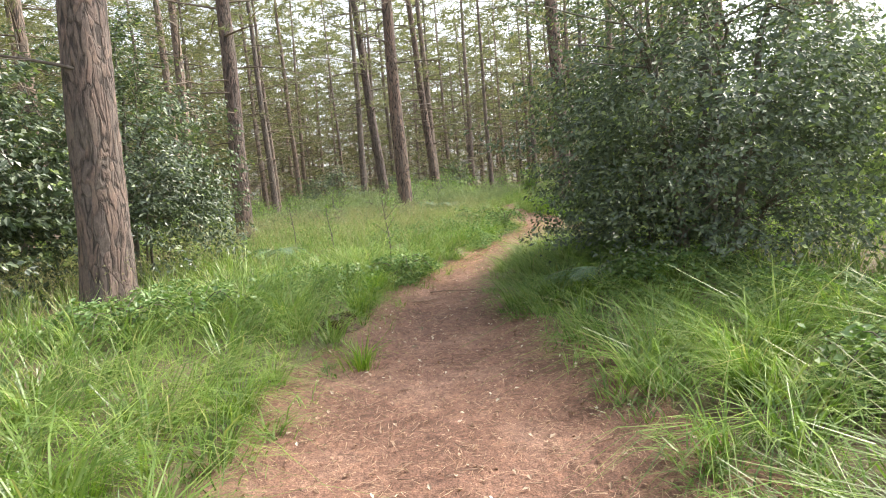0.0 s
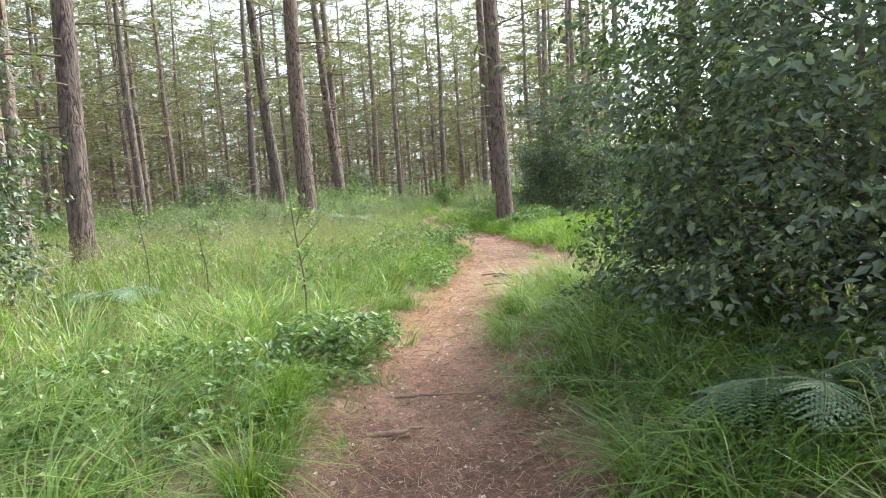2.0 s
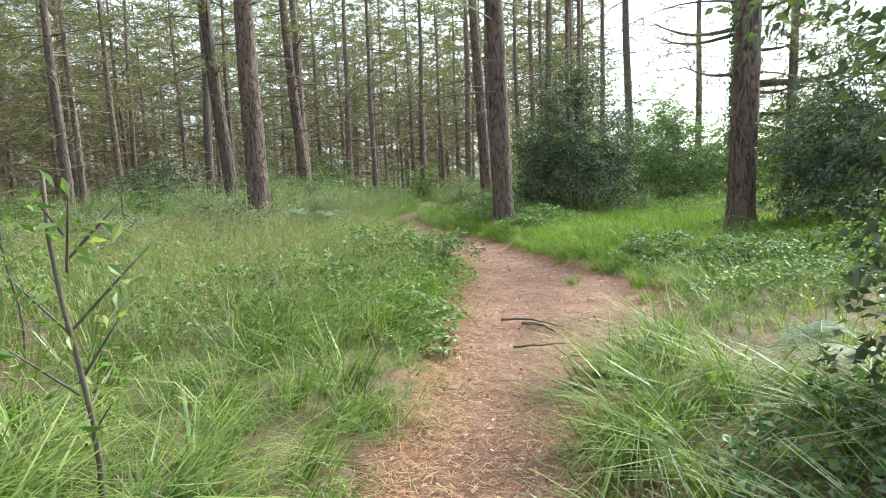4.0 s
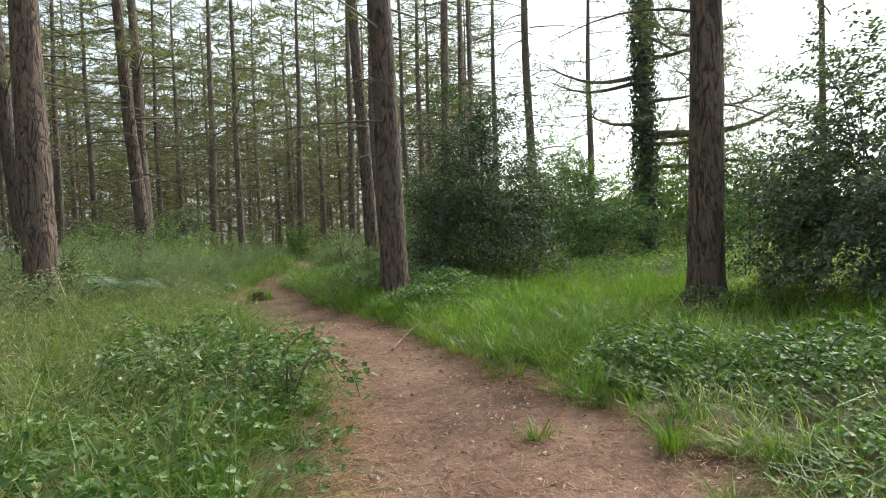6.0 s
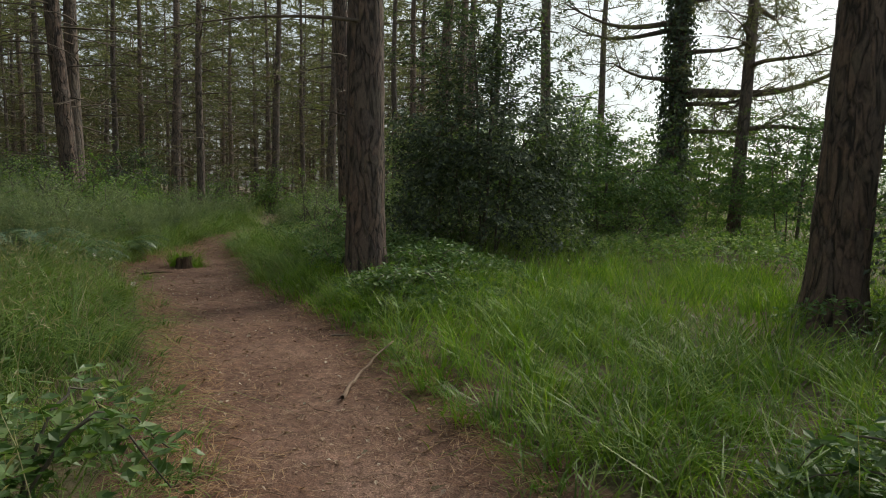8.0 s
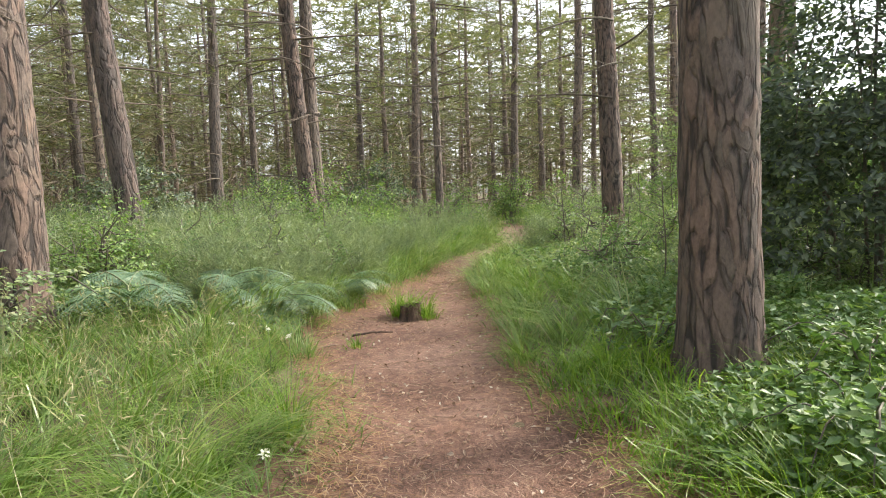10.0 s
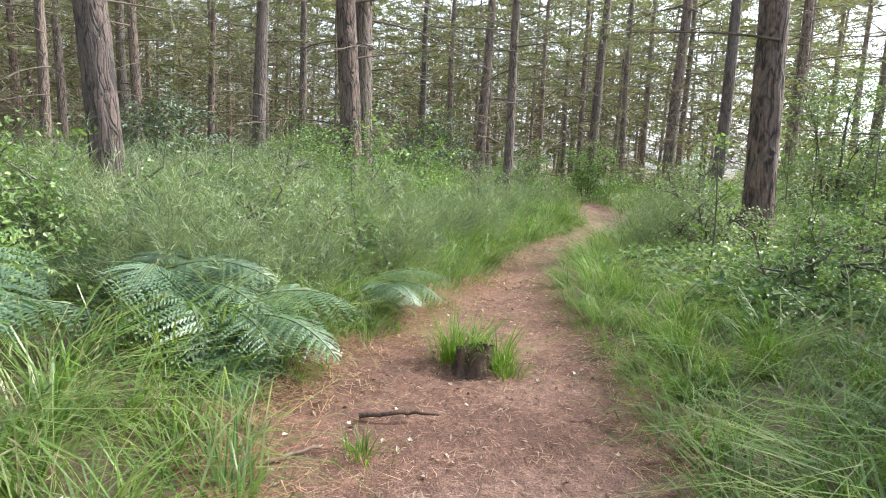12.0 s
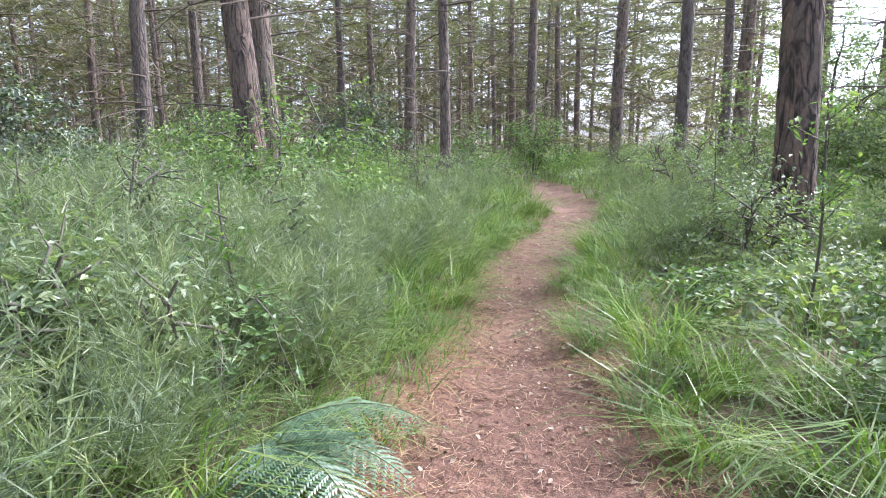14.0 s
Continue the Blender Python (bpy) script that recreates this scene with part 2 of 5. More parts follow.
EARTH = solid_material("forest_floor", [(0.3, (0.07, 0.06, 0.03)), (0.5, (0.13, 0.1, 0.055)), (0.7, (0.2, 0.15, 0.09))], 3.0, None, 0.95, 0.8, 40, 0.03)
PATH = path_material()

# ---------------------------------------------------------------- mesh helpers
rng = np.random.default_rng(7)


def mesh_np(name, verts, tris, material, smooth=False):
    """A mesh of triangles from arrays."""
    verts, tris = np.asarray(verts, np.float32).reshape(-1, 3), np.asarray(tris, np.int32).reshape(-1, 3)
    me = bpy.data.meshes.new(name)
    me.vertices.add(len(verts)), me.loops.add(tris.size), me.polygons.add(len(tris))
    me.vertices.foreach_set("co", verts.ravel())
    me.loops.foreach_set("vertex_index", tris.ravel())
    me.polygons.foreach_set("loop_start", np.arange(0, tris.size, 3, dtype=np.int32))
    me.polygons.foreach_set("use_smooth", np.full(len(tris), smooth))
    me.materials.append(material)
    me.update(calc_edges=True)
    return me


def joined(pieces):
    vs, ts, n = [], [], 0
    for v, t in pieces:
        v = np.asarray(v).reshape(-1, 3)
        vs.append(v), ts.append(np.asarray(t).reshape(-1, 3) + n)
        n += len(v)
    return np.concatenate(vs), np.concatenate(ts)


def part(name, me, parent, label="", m=None):
    ob = new(name, me)
    ob.parent = parent
    if m is not None:
        ob.matrix_basis = m
    return tagged(ob, label) if label else ob


def thing(name, label, category, group="", kind="", at=(0, 0, 0), data=None, turn=0):
    ob = new(name, data)
    ob.matrix_basis = pose(*at, 0, 0, turn)
    return tagged(ob, label, category, group, kind)


def tube(points, radii, sides=6, close=True):
    """A tapered, bent tube."""
    pts, radii = np.asarray(points, float), np.asarray(radii, float)
    n = len(pts)
    tang = np.gradient(pts, axis=0)
    tang /= np.linalg.norm(tang, axis=1)[:, None] + 1e-9
    ref = np.array([0.0, 0.0, 1.0]) if abs(tang[0][2]) < 0.8 else np.array([1.0, 0.0, 0.0])
    u = np.cross(tang, ref)
    u /= np.linalg.norm(u, axis=1)[:, None] + 1e-9
    w = np.cross(tang, u)
    a = np.arange(sides) * 2 * np.pi / sides
    v = pts[:, None] + radii[:, None, None] * (np.cos(a)[None, :, None] * u[:, None] + np.sin(a)[None, :, None] * w[:, None])
    i, j = np.meshgrid(np.arange(n - 1), np.arange(sides), indexing="ij")
    p, q = i * sides + j, i * sides + (j + 1) % sides
    t = np.concatenate([np.stack([p, q, q + sides], -1).reshape(-1, 3), np.stack([p, q + sides, p + sides], -1).reshape(-1, 3)])
    v = v.reshape(-1, 3)
    if close:
        v = np.concatenate([v, pts[-1:] + tang[-1:] * radii[-1]])
        top = (n - 1) * sides
        t = np.concatenate([t, [[top + k, top + (k + 1) % sides, n * sides] for k in range(sides)]])
    return v, t


def unit(v):
    return v / (np.linalg.norm(v, axis=-1, keepdims=True) + 1e-9)


def leaves(centres, normals, length, width, r, fold=0.25, broad=False, heading=None):
    """Folded pointed leaves at the centres, facing the normals; broad ones have a sunk midrib."""
    n = len(centres)
    nrm = unit(normals)
    if heading is None:
        along = unit(np.cross(nrm, unit(r.normal(size=(n, 3)))))
    else:
        along = unit(heading - nrm * (heading * nrm).sum(1, keepdims=True))
    side = np.cross(nrm, along)
    L = (length * r.uniform(0.65, 1.3, n))[:, None]
    W = (width * r.uniform(0.7, 1.2, n))[:, None]
    base, tip = centres - along * L / 2, centres + along * L / 2 - nrm * L * 0.12
    mid = centres - nrm * W * fold
    le, ri = centres + side * W / 2 - along * L * 0.05, centres - side * W / 2 - along * L * 0.05
    if not broad:
        v = np.stack([base, le, tip - nrm * W * fold, ri], 1).reshape(-1, 3)
        k = np.arange(n)[:, None] * 4
        return v, np.concatenate([k + np.array([[0, 1, 2]]), k + np.array([[0, 2, 3]])])
    v = np.stack([base, le, tip, ri, mid], 1).reshape(-1, 3)
    k = np.arange(n)[:, None] * 5
    t = np.concatenate([k + np.array([[0, 1, 4]]), k + np.array([[1, 2, 4]]), k + np.array([[2, 3, 4]]), k + np.array([[3, 0, 4]])])
    return v, t


def blades(base, azimuth, height, width, bend, r, lean=0.15, simple=False):
    """Grass blades of five triangles, or three for far ones: they rise, then arch over towards their azimuth."""
    n = len(base)
    out = np.stack([np.cos(azimuth), np.sin(azimuth), np.zeros(n)], 1)
    side = np.stack([-np.sin(azimuth), np.cos(azimuth), np.zeros(n)], 1)
    tw = r.uniform(-0.9, 0.9, n)[:, None]
    side = side * np.cos(tw) + out * np.sin(tw)
    up = np.array([0, 0, 1.0])
    h, w, b = height[:, None], width[:, None], bend[:, None]
    rows = []
    for s in ((0.0, 0.55, 1.0) if simple else (0.0, 0.4, 0.75, 1.0)):
        c = base + up * h * (s - 0.6 * b * s ** 3) + out * h * (lean * s + 0.85 * b * s ** 2)
        rows.append((c, w * (1 - s ** 1.5) * 0.5))
    if simple:
        v = np.stack([rows[0][0] - side * rows[0][1], rows[0][0] + side * rows[0][1], rows[1][0] - side * rows[1][1], rows[1][0] + side * rows[1][1], rows[2][0]], 1).reshape(-1, 3)
        k = np.arange(n)[:, None] * 5
        return v, np.concatenate([k + np.array([f]) for f in ([0, 1, 3], [0, 3, 2], [2, 3, 4])])
    v = np.stack([rows[0][0] - side * rows[0][1], rows[0][0] + side * rows[0][1], rows[1][0] - side * rows[1][1], rows[1][0] + side * rows[1][1],
                  rows[2][0] - side * rows[2][1], rows[2][0] + side * rows[2][1], rows[3][0]], 1).reshape(-1, 3)
    k = np.arange(n)[:, None] * 7
    t = np.concatenate([k + np.array([f]) for f in ([0, 1, 3], [0, 3, 2], [2, 3, 5], [2, 5, 4], [4, 5, 6])])
    return v, t


# ---------------------------------------------------------------- the path's course and the ground
PATH_Y = np.array([-8, 2.7, 4, 5.2, 6, 7, 8.7, 9.6, 10.6, 11.6, 12.8, 14.3, 15.2, 16.5, 18.3, 20, 21, 22.3, 23.3, 24.6, 25.2, 26, 27.3, 29.2, 30.5, 32.8, 35.3, 38, 42, 50])
PATH_L = np.array([-1.2, -1.05, -1.1, -.75, -.66, -.6, -.1, .15, .5, .8, 1.2, 1.7, 1.95, 1.97, 1.88, 1.72, 1.5, 1.05, 1.25, 1.68, 1.92, 2.18, 2.36, 3.0, 3.6, 4.4, 4.95, 5.4, 5.0, 4.0])
PATH_R = np.array([1.0, .95, .82, .7, .42, .45, .65, .95, 1.45, 2.7, 3.5, 3.4, 3.2, 3.28, 3.37, 3.1, 2.86, 2.95, 3.04, 2.92, 2.9, 2.92, 3.2, 3.9, 4.6, 5.35, 5.5, 6.0, 5.6, 4.6])


def path_left(y):
    return np.interp(y, PATH_Y, PATH_L)


def path_right(y):
    return np.interp(y, PATH_Y, PATH_R)


def off_path(x, y):
    """Metres outside the trodden path; below zero on it."""
    return np.maximum(path_left(y) - x, x - path_right(y))


def wave(x, y):
    return np.sin(x * 1.3 + 0.7 * y) * 0.4 + np.sin(x * 0.37 - y * 0.61 + 1) * 0.6 + np.sin(2.9 * x + 1.7) * np.sin(2.3 * y) * 0.35


def ground_z(x, y):
    off = off_path(x, y)
    return np.clip(off * 0.12, -0.04, 0.07) + np.clip(off, 0, 1) * 0.035 * wave(x, y)


def grid_mesh(name, xs, ys, zf, material):
    X, Y = np.meshgrid(xs, ys, indexing="ij")
    v = np.stack([X, Y, zf(X, Y)], -1).reshape(-1, 3)
    i, j = np.meshgrid(np.arange(len(xs) - 1), np.arange(len(ys) - 1), indexing="ij")
    p = i * len(ys) + j
    t = np.concatenate([np.stack([p, p + len(ys), p + len(ys) + 1], -1).reshape(-1, 3), np.stack([p, p + len(ys) + 1, p + 1], -1).reshape(-1, 3)])
    return mesh_np(name, v, t, material, True)


far_steps = np.array([20, 30, 45, 70, 110, 180, 300, 600])
xs = np.concatenate([-far_steps[::-1], np.arange(-14, 18.01, 0.28), far_steps + 4])
ys = np.concatenate([-far_steps[::-1] + 6, np.arange(-8, 46.01, 0.3), far_steps + 32])
ground = new("ground", grid_mesh("ground", xs, ys, lambda x, y: ground_z(x, y) - 0.006, EARTH))
tagged(ground, "dark woodland soil under grass and fallen needles", "ground", kind="structure")


def path_mesh():
    ys = np.arange(-8, 50, 0.09)
    cols = 30
    s = np.linspace(0, 1, cols)
    rag = lambda y, k: 0.05 * np.sin(y * 2.1 + k) + 0.04 * np.sin(y * 5.3 + 2 * k) + 0.03 * np.sin(y * 13 + 3 * k)
    le, ri = path_left(ys) - 0.34 + rag(ys, 1.0), path_right(ys) + 0.34 + rag(ys, 4.0)
    X = le[:, None] + (ri - le)[:, None] * s[None]
    Y = np.repeat(ys[:, None], cols, 1)
    edge = np.minimum(s, 1 - s)[None] * (ri - le)[:, None]
    Z = np.maximum(ground_z(X, Y), -0.04) + 0.006 * np.clip(edge / 0.1, 0, 1) - 0.002
    Z += 0.008 * np.sin(X * 7 + 2 * np.sin(Y * 3)) * np.sin(Y * 5.1) + 0.004 * np.sin(X * 23 + Y * 3) * np.sin(Y * 19 + X * 5) + rng.normal(0, 0.0025, X.shape)
    Z[:, 0] -= 0.02
    Z[:, -1] -= 0.02
    v = np.stack([X, Y, Z + 0.004], -1).reshape(-1, 3)
    i, j = np.meshgrid(np.arange(len(ys) - 1), np.arange(cols - 1), indexing="ij")
    p = i * cols + j
    t = np.concatenate([np.stack([p, p + 1, p + cols + 1], -1).reshape(-1, 3), np.stack([p, p + cols + 1, p + cols], -1).reshape(-1, 3)])
    return mesh_np("path", v, t, PATH, True)


tagged(new("path", path_mesh()), "trodden reddish-brown earth path strewn with pine needles", "path", kind="structure")


# ---------------------------------------------------------------- pine trees
def trunk_mesh(d, height, r, detail):
    """Tapered trunk with root flare; a near one has its bark plates in relief."""
    sides = 46 if detail else 14
    zs = np.concatenate([np.arange(-0.15, 4.2, 0.035), np.linspace(4.3, height, 14)]) if detail else np.concatenate([[-0.15, 0, 0.1, 0.25, 0.5], np.linspace(1, height, 16)])
    a = np.arange(sides) * 2 * np.pi / sides
    bow, ph = r.uniform(-0.12, 0.12, 2), r.uniform(0, 6.28, 4)
    cx = bow[0] * np.sin(zs / height * 3.1) + 0.02 * np.sin(zs * 0.9 + ph[0])
    cy = bow[1] * np.sin(zs / height * 3.1) + 0.02 * np.sin(zs * 0.8 + ph[1])
    rad = d / 2 * (1 - 0.78 * np.clip(zs / height, 0, 1) ** 1.15)
    flare = 1 + 0.32 * np.exp(-np.clip(zs, 0, 9) / 0.22)
    lobes = 1 + 0.16 * np.exp(-np.clip(zs, 0, 9) / 0.3)[:, None] * np.sin(a * 5 + ph[2])[None] + 0.025 * np.sin(a * 2 + ph[3])[None]
    R = rad[:, None] * flare[:, None] * lobes
    if detail:
        k = 12.0
        off = r.uniform(0, 50)
        for i, z in enumerate(zs):
            if z > 4.2:
                break
            for j, t in enumerate(a):
                p = Vector((math.cos(t) * d / 2 * k + off, math.sin(t) * d / 2 * k, z * k * 0.24))
                p += 0.5 * noise.noise_vector(p * 0.8)
                ds = noise.voronoi(p)[0]
                R[i, j] += 0.006 * (min((ds[1] - ds[0]) / 0.4, 1) - 0.6) + 0.012 * noise.noise(p * 0.9) + 0.005 * noise.noise(p * 2.3)
    v = np.stack([cx[:, None] + R * np.cos(a), cy[:, None] + R * np.sin(a), np.repeat(zs[:, None], sides, 1)], -1).reshape(-1, 3)
    n = len(zs)
    i, j = np.meshgrid(np.arange(n - 1), np.arange(sides), indexing="ij")
    p, q = i * sides + j, i * sides + (j + 1) % sides
    t = np.concatenate([np.stack([p, q, q + sides], -1).reshape(-1, 3), np.stack([p, q + sides, p + sides], -1).reshape(-1, 3)])
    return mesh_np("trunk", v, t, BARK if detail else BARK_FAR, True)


def branch_mesh(length, r):
    """A dead, drooping pine branch with bare side twigs, along +x."""
    n = 7
    s = np.linspace(0, 1, n)
    pts = np.stack([s * length, 0.12 * length * np.sin(s * 3 + r.uniform(0, 3)), length * (0.1 * s - r.uniform(0.1, 0.3) * s ** 2)], 1)
    pieces = [tube(pts, 0.02 * (1 - 0.8 * s) * (length / 1.5) ** 0.5, 5)]
    for k in range(7):
        f = r.uniform(0.25, 0.98)
        p = np.array([np.interp(f, s, pts[:, c]) for c in range(3)])
        dirn = unit(np.array([r.uniform(0.2, 1), r.choice([-1, 1]) * r.uniform(0.4, 1), r.uniform(-0.35, 0.25)]))
        ln = length * r.uniform(0.15, 0.4)
        q = np.stack([p, p + dirn * ln * 0.5, p + dirn * ln + np.array([0, 0, -0.05 * ln])])
        pieces.append(tube(q, [0.007, 0.005, 0.002], 3))
    return mesh_np("branch", *joined(pieces), TWIG, True)


def needle_spray(p, dirn, size, r, count, slim=0.042):
    """Needles bunched along a shoot: slim upright triangles."""
    n = count
    s = r.uniform(0, 1, n)[:, None]
    base = p + dirn * size * s
    out = unit(dirn * 0.8 + r.normal(0, 0.75, (n, 3)) * [1, 1, 0.6])
    side = unit(np.cross(out, r.normal(size=(n, 3)))) * size * slim
    tip = base + out * size * 0.55
    v = np.stack([base - side, base + side, tip], 1).reshape(-1, 3)
    return v, np.arange(3 * n).reshape(-1, 3)


def crown_mesh(height, low, spread, limbs, r, count=13, size=0.5):
    pieces, wood = [], []
    for k in range(limbs):
        z = low + (height - low) * (k + r.uniform(0, 1)) / limbs
        reach = spread * (1.15 - 0.85 * (z - low) / (height - low)) * r.uniform(0.6, 1.15)
        az = r.uniform(0, 6.283)
        d = np.array([math.cos(az), math.sin(az), r.uniform(-0.15, 0.3)])
        wood.append(tube(np.array([[0, 0, z], d * reach * 0.5 + [0, 0, z], d * reach + [0, 0, z - 0.1]]), [0.035, 0.022, 0.008], 3))
        for m in range(9):
            f = r.uniform(0.25, 1.05)
            c = np.array([0, 0, z]) + d * reach * f + r.normal(0, 0.28, 3) * reach * [0.45, 0.45, 0.16]
            pieces.append(needle_spray(c, unit(d + r.normal(0, 0.5, 3) * [1, 1, 0.5] + [0, 0, 0.15]), size, r, count, 0.024))
    return mesh_np("crown", *joined(pieces), NEEDLE), mesh_np("limbs", *joined(wood), TWIG, True)


tr = np.random.default_rng(21)
BRANCHES = [branch_mesh(l, tr) for l in (1.0, 1.4, 1.9, 2.3)]
CROWNS = [crown_mesh(17, low, 2.5, limbs, tr) for low, limbs in ((5.5, 26), (4.2, 26), (8.5, 13), (9.0, 12))]
TRUNKS = {}


def pine(x, y, d, detail=False, lean=(0, 0), dead=9, low=2.6, crown=None, label="tall straight pine trunk with dead lower branches"):
    height = 17.0
    ob = thing("pine_tree", label, "tree", "pines of the wood")
    z = float(ground_z(np.float64(x), np.float64(y)))
    ob.matrix_basis = pose(x, y, z, lean[0], lean[1], 0)
    if detail:
        me = trunk_mesh(d, height, tr, True)
    else:
        key = min(max(round(d * 20) / 20, 0.2), 0.5), int(tr.integers(0, 2))
        if key not in TRUNKS:
            TRUNKS[key] = trunk_mesh(key[0], height, tr, False)
        me = TRUNKS[key]
    part("trunk", me, ob, "flaky reddish-brown bark in long plates")
    for k in range(dead):
        zz = low + (8.0 - low) * (k + tr.uniform(0, 1)) / max(dead, 1)
        part("branch", BRANCHES[int(tr.integers(0, 4))], ob, "", pose(0, 0, zz, tr.uniform(-20, 20), tr.uniform(-12, 14), tr.uniform(0, 360)))
    leafy, wood = CROWNS[int(tr.integers(0, 4)) if crown is None else crown]
    turn = pose(0, 0, 0, 0, 0, tr.uniform(0, 360))
    cr = part("crown", leafy, ob, "thin dark green needles", turn)
    tagged(cr, kind="stuff")
    tagged(part("crown_limb", wood, cr), kind="stuff")
    return ob


# the trunks that stand beside the way
NEAR = [(-3.98, 7.0, 0.58), (-5.6, 16.9, 0.46), (-1.49, 22.4, 0.52), (4.05, 20.4, 0.47), (7.55, 17.0, 0.5), (-2.62, 27.2, 0.42), (5.98, 28.3, 0.42), (-0.4, 31.6, 0.44)]
LEANS = [3.0, 0.5, 0.0, -0.5, 0.6, -3.5, -2.0, -3.5]
for (x, y, d), lean in zip(NEAR, LEANS):
    pine(x, y, d, True, (tr.uniform(-0.6, 0.6), lean), 11, 2.7)
FAR_NAMED = [(-0.36, 32.5, 0.4), (-5.2, 39.5, 0.45), (2.11, 45.6, 0.45), (2.95, 38.2, 0.32), (6.95, 47.0, 0.45), (8.3, 58.0, 0.45), (8.85, 42.1, 0.45), (8.65, 36.9, 0.36),
             (10.9, 27.0, 0.32), (6.7, 24.6, 0.25), (15.3, 38.0, 0.35), (20.9, 37.5, 0.38), (17.0, 21.9, 0.22), (-9.4, 39.9, 0.35), (-4.3, 41.5, 0.3),
             (-13.5, 46.0, 0.45), (-11.4, 39.0, 0.32), (11.5, 33.5, 0.35), (13.5, 36.5, 0.35), (10.2, 31.0, 0.25), (12.6, 41.0, 0.4), (14.6, 45.0, 0.35), (11.2, 39.5, 0.3), (16.8, 43.5, 0.4), (-8.6, 31.0, 0.35), (-10.5, 24.5, 0.35)]
for x, y, d in FAR_NAMED:
    pine(x, y, d, False, (tr.uniform(-1.2, 1.2), tr.uniform(-1.2, 1.2)), 19, 1.7, int(tr.integers(0, 2)) + (2 if x > 6 and y < 40 else 0))
# the rest of the plantation
placed = [(x, y) for x, y, *_ in NEAR + FAR_NAMED]


def free(x, y, gap):
    return all((x - a) ** 2 + (y - b) ** 2 > gap * gap for a, b in placed)


for k in range(5000):
    x, y = tr.uniform(-44, 34), tr.uniform(-16, 86)
    wood = (y > 47 and x < 0.8 + 0.554 * (y - 11.3)) or (x < -9 and y > 18) or (x < -7.5 and y <= 18) or (y < -4 and x < 6)
    if wood and free(x, y, 2.7) and len(placed) < 205 and not (y > 35 and abs(x - 5.5) < 1.5 and y < 52):
        placed.append((x, y))
        pine(x, y, tr.uniform(0.24, 0.42), False, (tr.uniform(-1.5, 1.5), tr.uniform(-1.5, 1.5)), 11 if y < 62 else 4, 2.0, int(tr.integers(0, 2)))


def far_wood():
    """Close-set trunks and boughs deep in the wood, past where single trees can be told apart."""
    r = np.random.default_rng(5)
    pieces, sprays = [], []
    for k in range(330):
        x, y = r.uniform(-80, 22), r.uniform(80, 130)
        if k % 3 == 0:
            x, y = r.uniform(-85, -46), r.uniform(0, 90)
        pieces.append(tube([[x, y, 0], [x + r.normal(0, 0.2), y, 8], [x + r.normal(0, 0.3), y, 16]], [0.17, 0.13, 0.05], 5))
        for m in range(40):
            c = np.array([x, y, r.uniform(2.5, 16)]) + r.normal(0, 1.3, 3)
            sprays.append(needle_spray(c, unit(r.normal(size=3) * [1, 1, 0.4]), 1.3, r, 8))
    for k in range(6000):
        y = r.uniform(46, 112)
        x = r.uniform(-0.95 * y, 0.8 + 0.5 * (y - 11))
        if k % 3 == 0:
            x, y = r.uniform(-45, -12), r.uniform(12, 60)
        az, reach = r.uniform(0, 6.283), r.uniform(1.2, 2.8)
        d = np.array([math.cos(az), math.sin(az), 0])
        foot = np.array([x, y, 1.2 + 17.5 * r.beta(1.25, 1.05)])
        for f in r.uniform(0, 1, 5):
            c = foot + d * reach * f + r.normal(0, 0.2, 3) * [1, 1, 0.4] - [0, 0, 0.25 * f * f]
            sprays.append(needle_spray(c, unit(d + r.normal(0, 0.6, 3) * [1, 1, 0.2]), 0.95, r, 10, 0.036))
    for k in range(5000):
        y = r.uniform(72, 118)
        x = r.uniform(-0.95 * y, 0.8 + 0.5 * (y - 11))
        if k % 3 == 0:
            x, y = r.uniform(-75, -42), r.uniform(-5, 85)
        az = r.uniform(0, 6.283)
        d = np.array([math.cos(az), math.sin(az), 0])
        foot = np.array([x, y, 1.5 + 26 * r.beta(1.15, 1.25)])
        for f in (0.0, 1.0, 2.0):
            sprays.append(needle_spray(foot + d * f + r.normal(0, 0.3, 3) * [1, 1, 0.4], unit(d + r.normal(0, 0.6, 3) * [1, 1, 0.2]), 1.9, r, 8, 0.05))
    for k in range(420):
        t = r.uniform(0, 1)
        x, y = 26 + 40 * t + r.normal(0, 2), 66 - 75 * t + r.normal(0, 3)
        for m in range(9):
            c = np.array([x, y, 0]) + r.normal(0, 1.2, 3) * [1, 1, 0] + [0, 0, abs(r.normal(0, 1.6))]
            sprays.append(needle_spray(c, unit(r.normal(size=3) + [0, 0, 0.5]), 1.2, r, 7))
    dead = []
    for k in range(9000):
        y = r.uniform(40, 105)
        x = r.uniform(-0.95 * y, 0.8 + 0.5 * (y - 11))
        if k % 4 == 0:
            x, y = r.uniform(-50, -12), r.uniform(12, 55)
        c = np.array([x, y, 0.4 + 9.5 * r.beta(1.0, 1.5)])
        dead.append(needle_spray(c, unit(r.normal(size=3) * [1, 1, 0.12]), 1.5, r, 6, 0.016))
    tagged(new("distant_dead_boughs", mesh_np("distant_dead_boughs", *joined(dead), DEAD_BOUGH)), "bare grey-brown boughs deep in the wood", "branches", kind="stuff")
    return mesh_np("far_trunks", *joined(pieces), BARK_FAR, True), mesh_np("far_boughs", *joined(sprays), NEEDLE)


far_a, far_b = far_wood()
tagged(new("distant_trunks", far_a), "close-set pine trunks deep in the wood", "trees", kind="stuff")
tagged(new("distant_boughs", far_b), "dark green pine boughs deep in the wood", "foliage", kind="stuff")


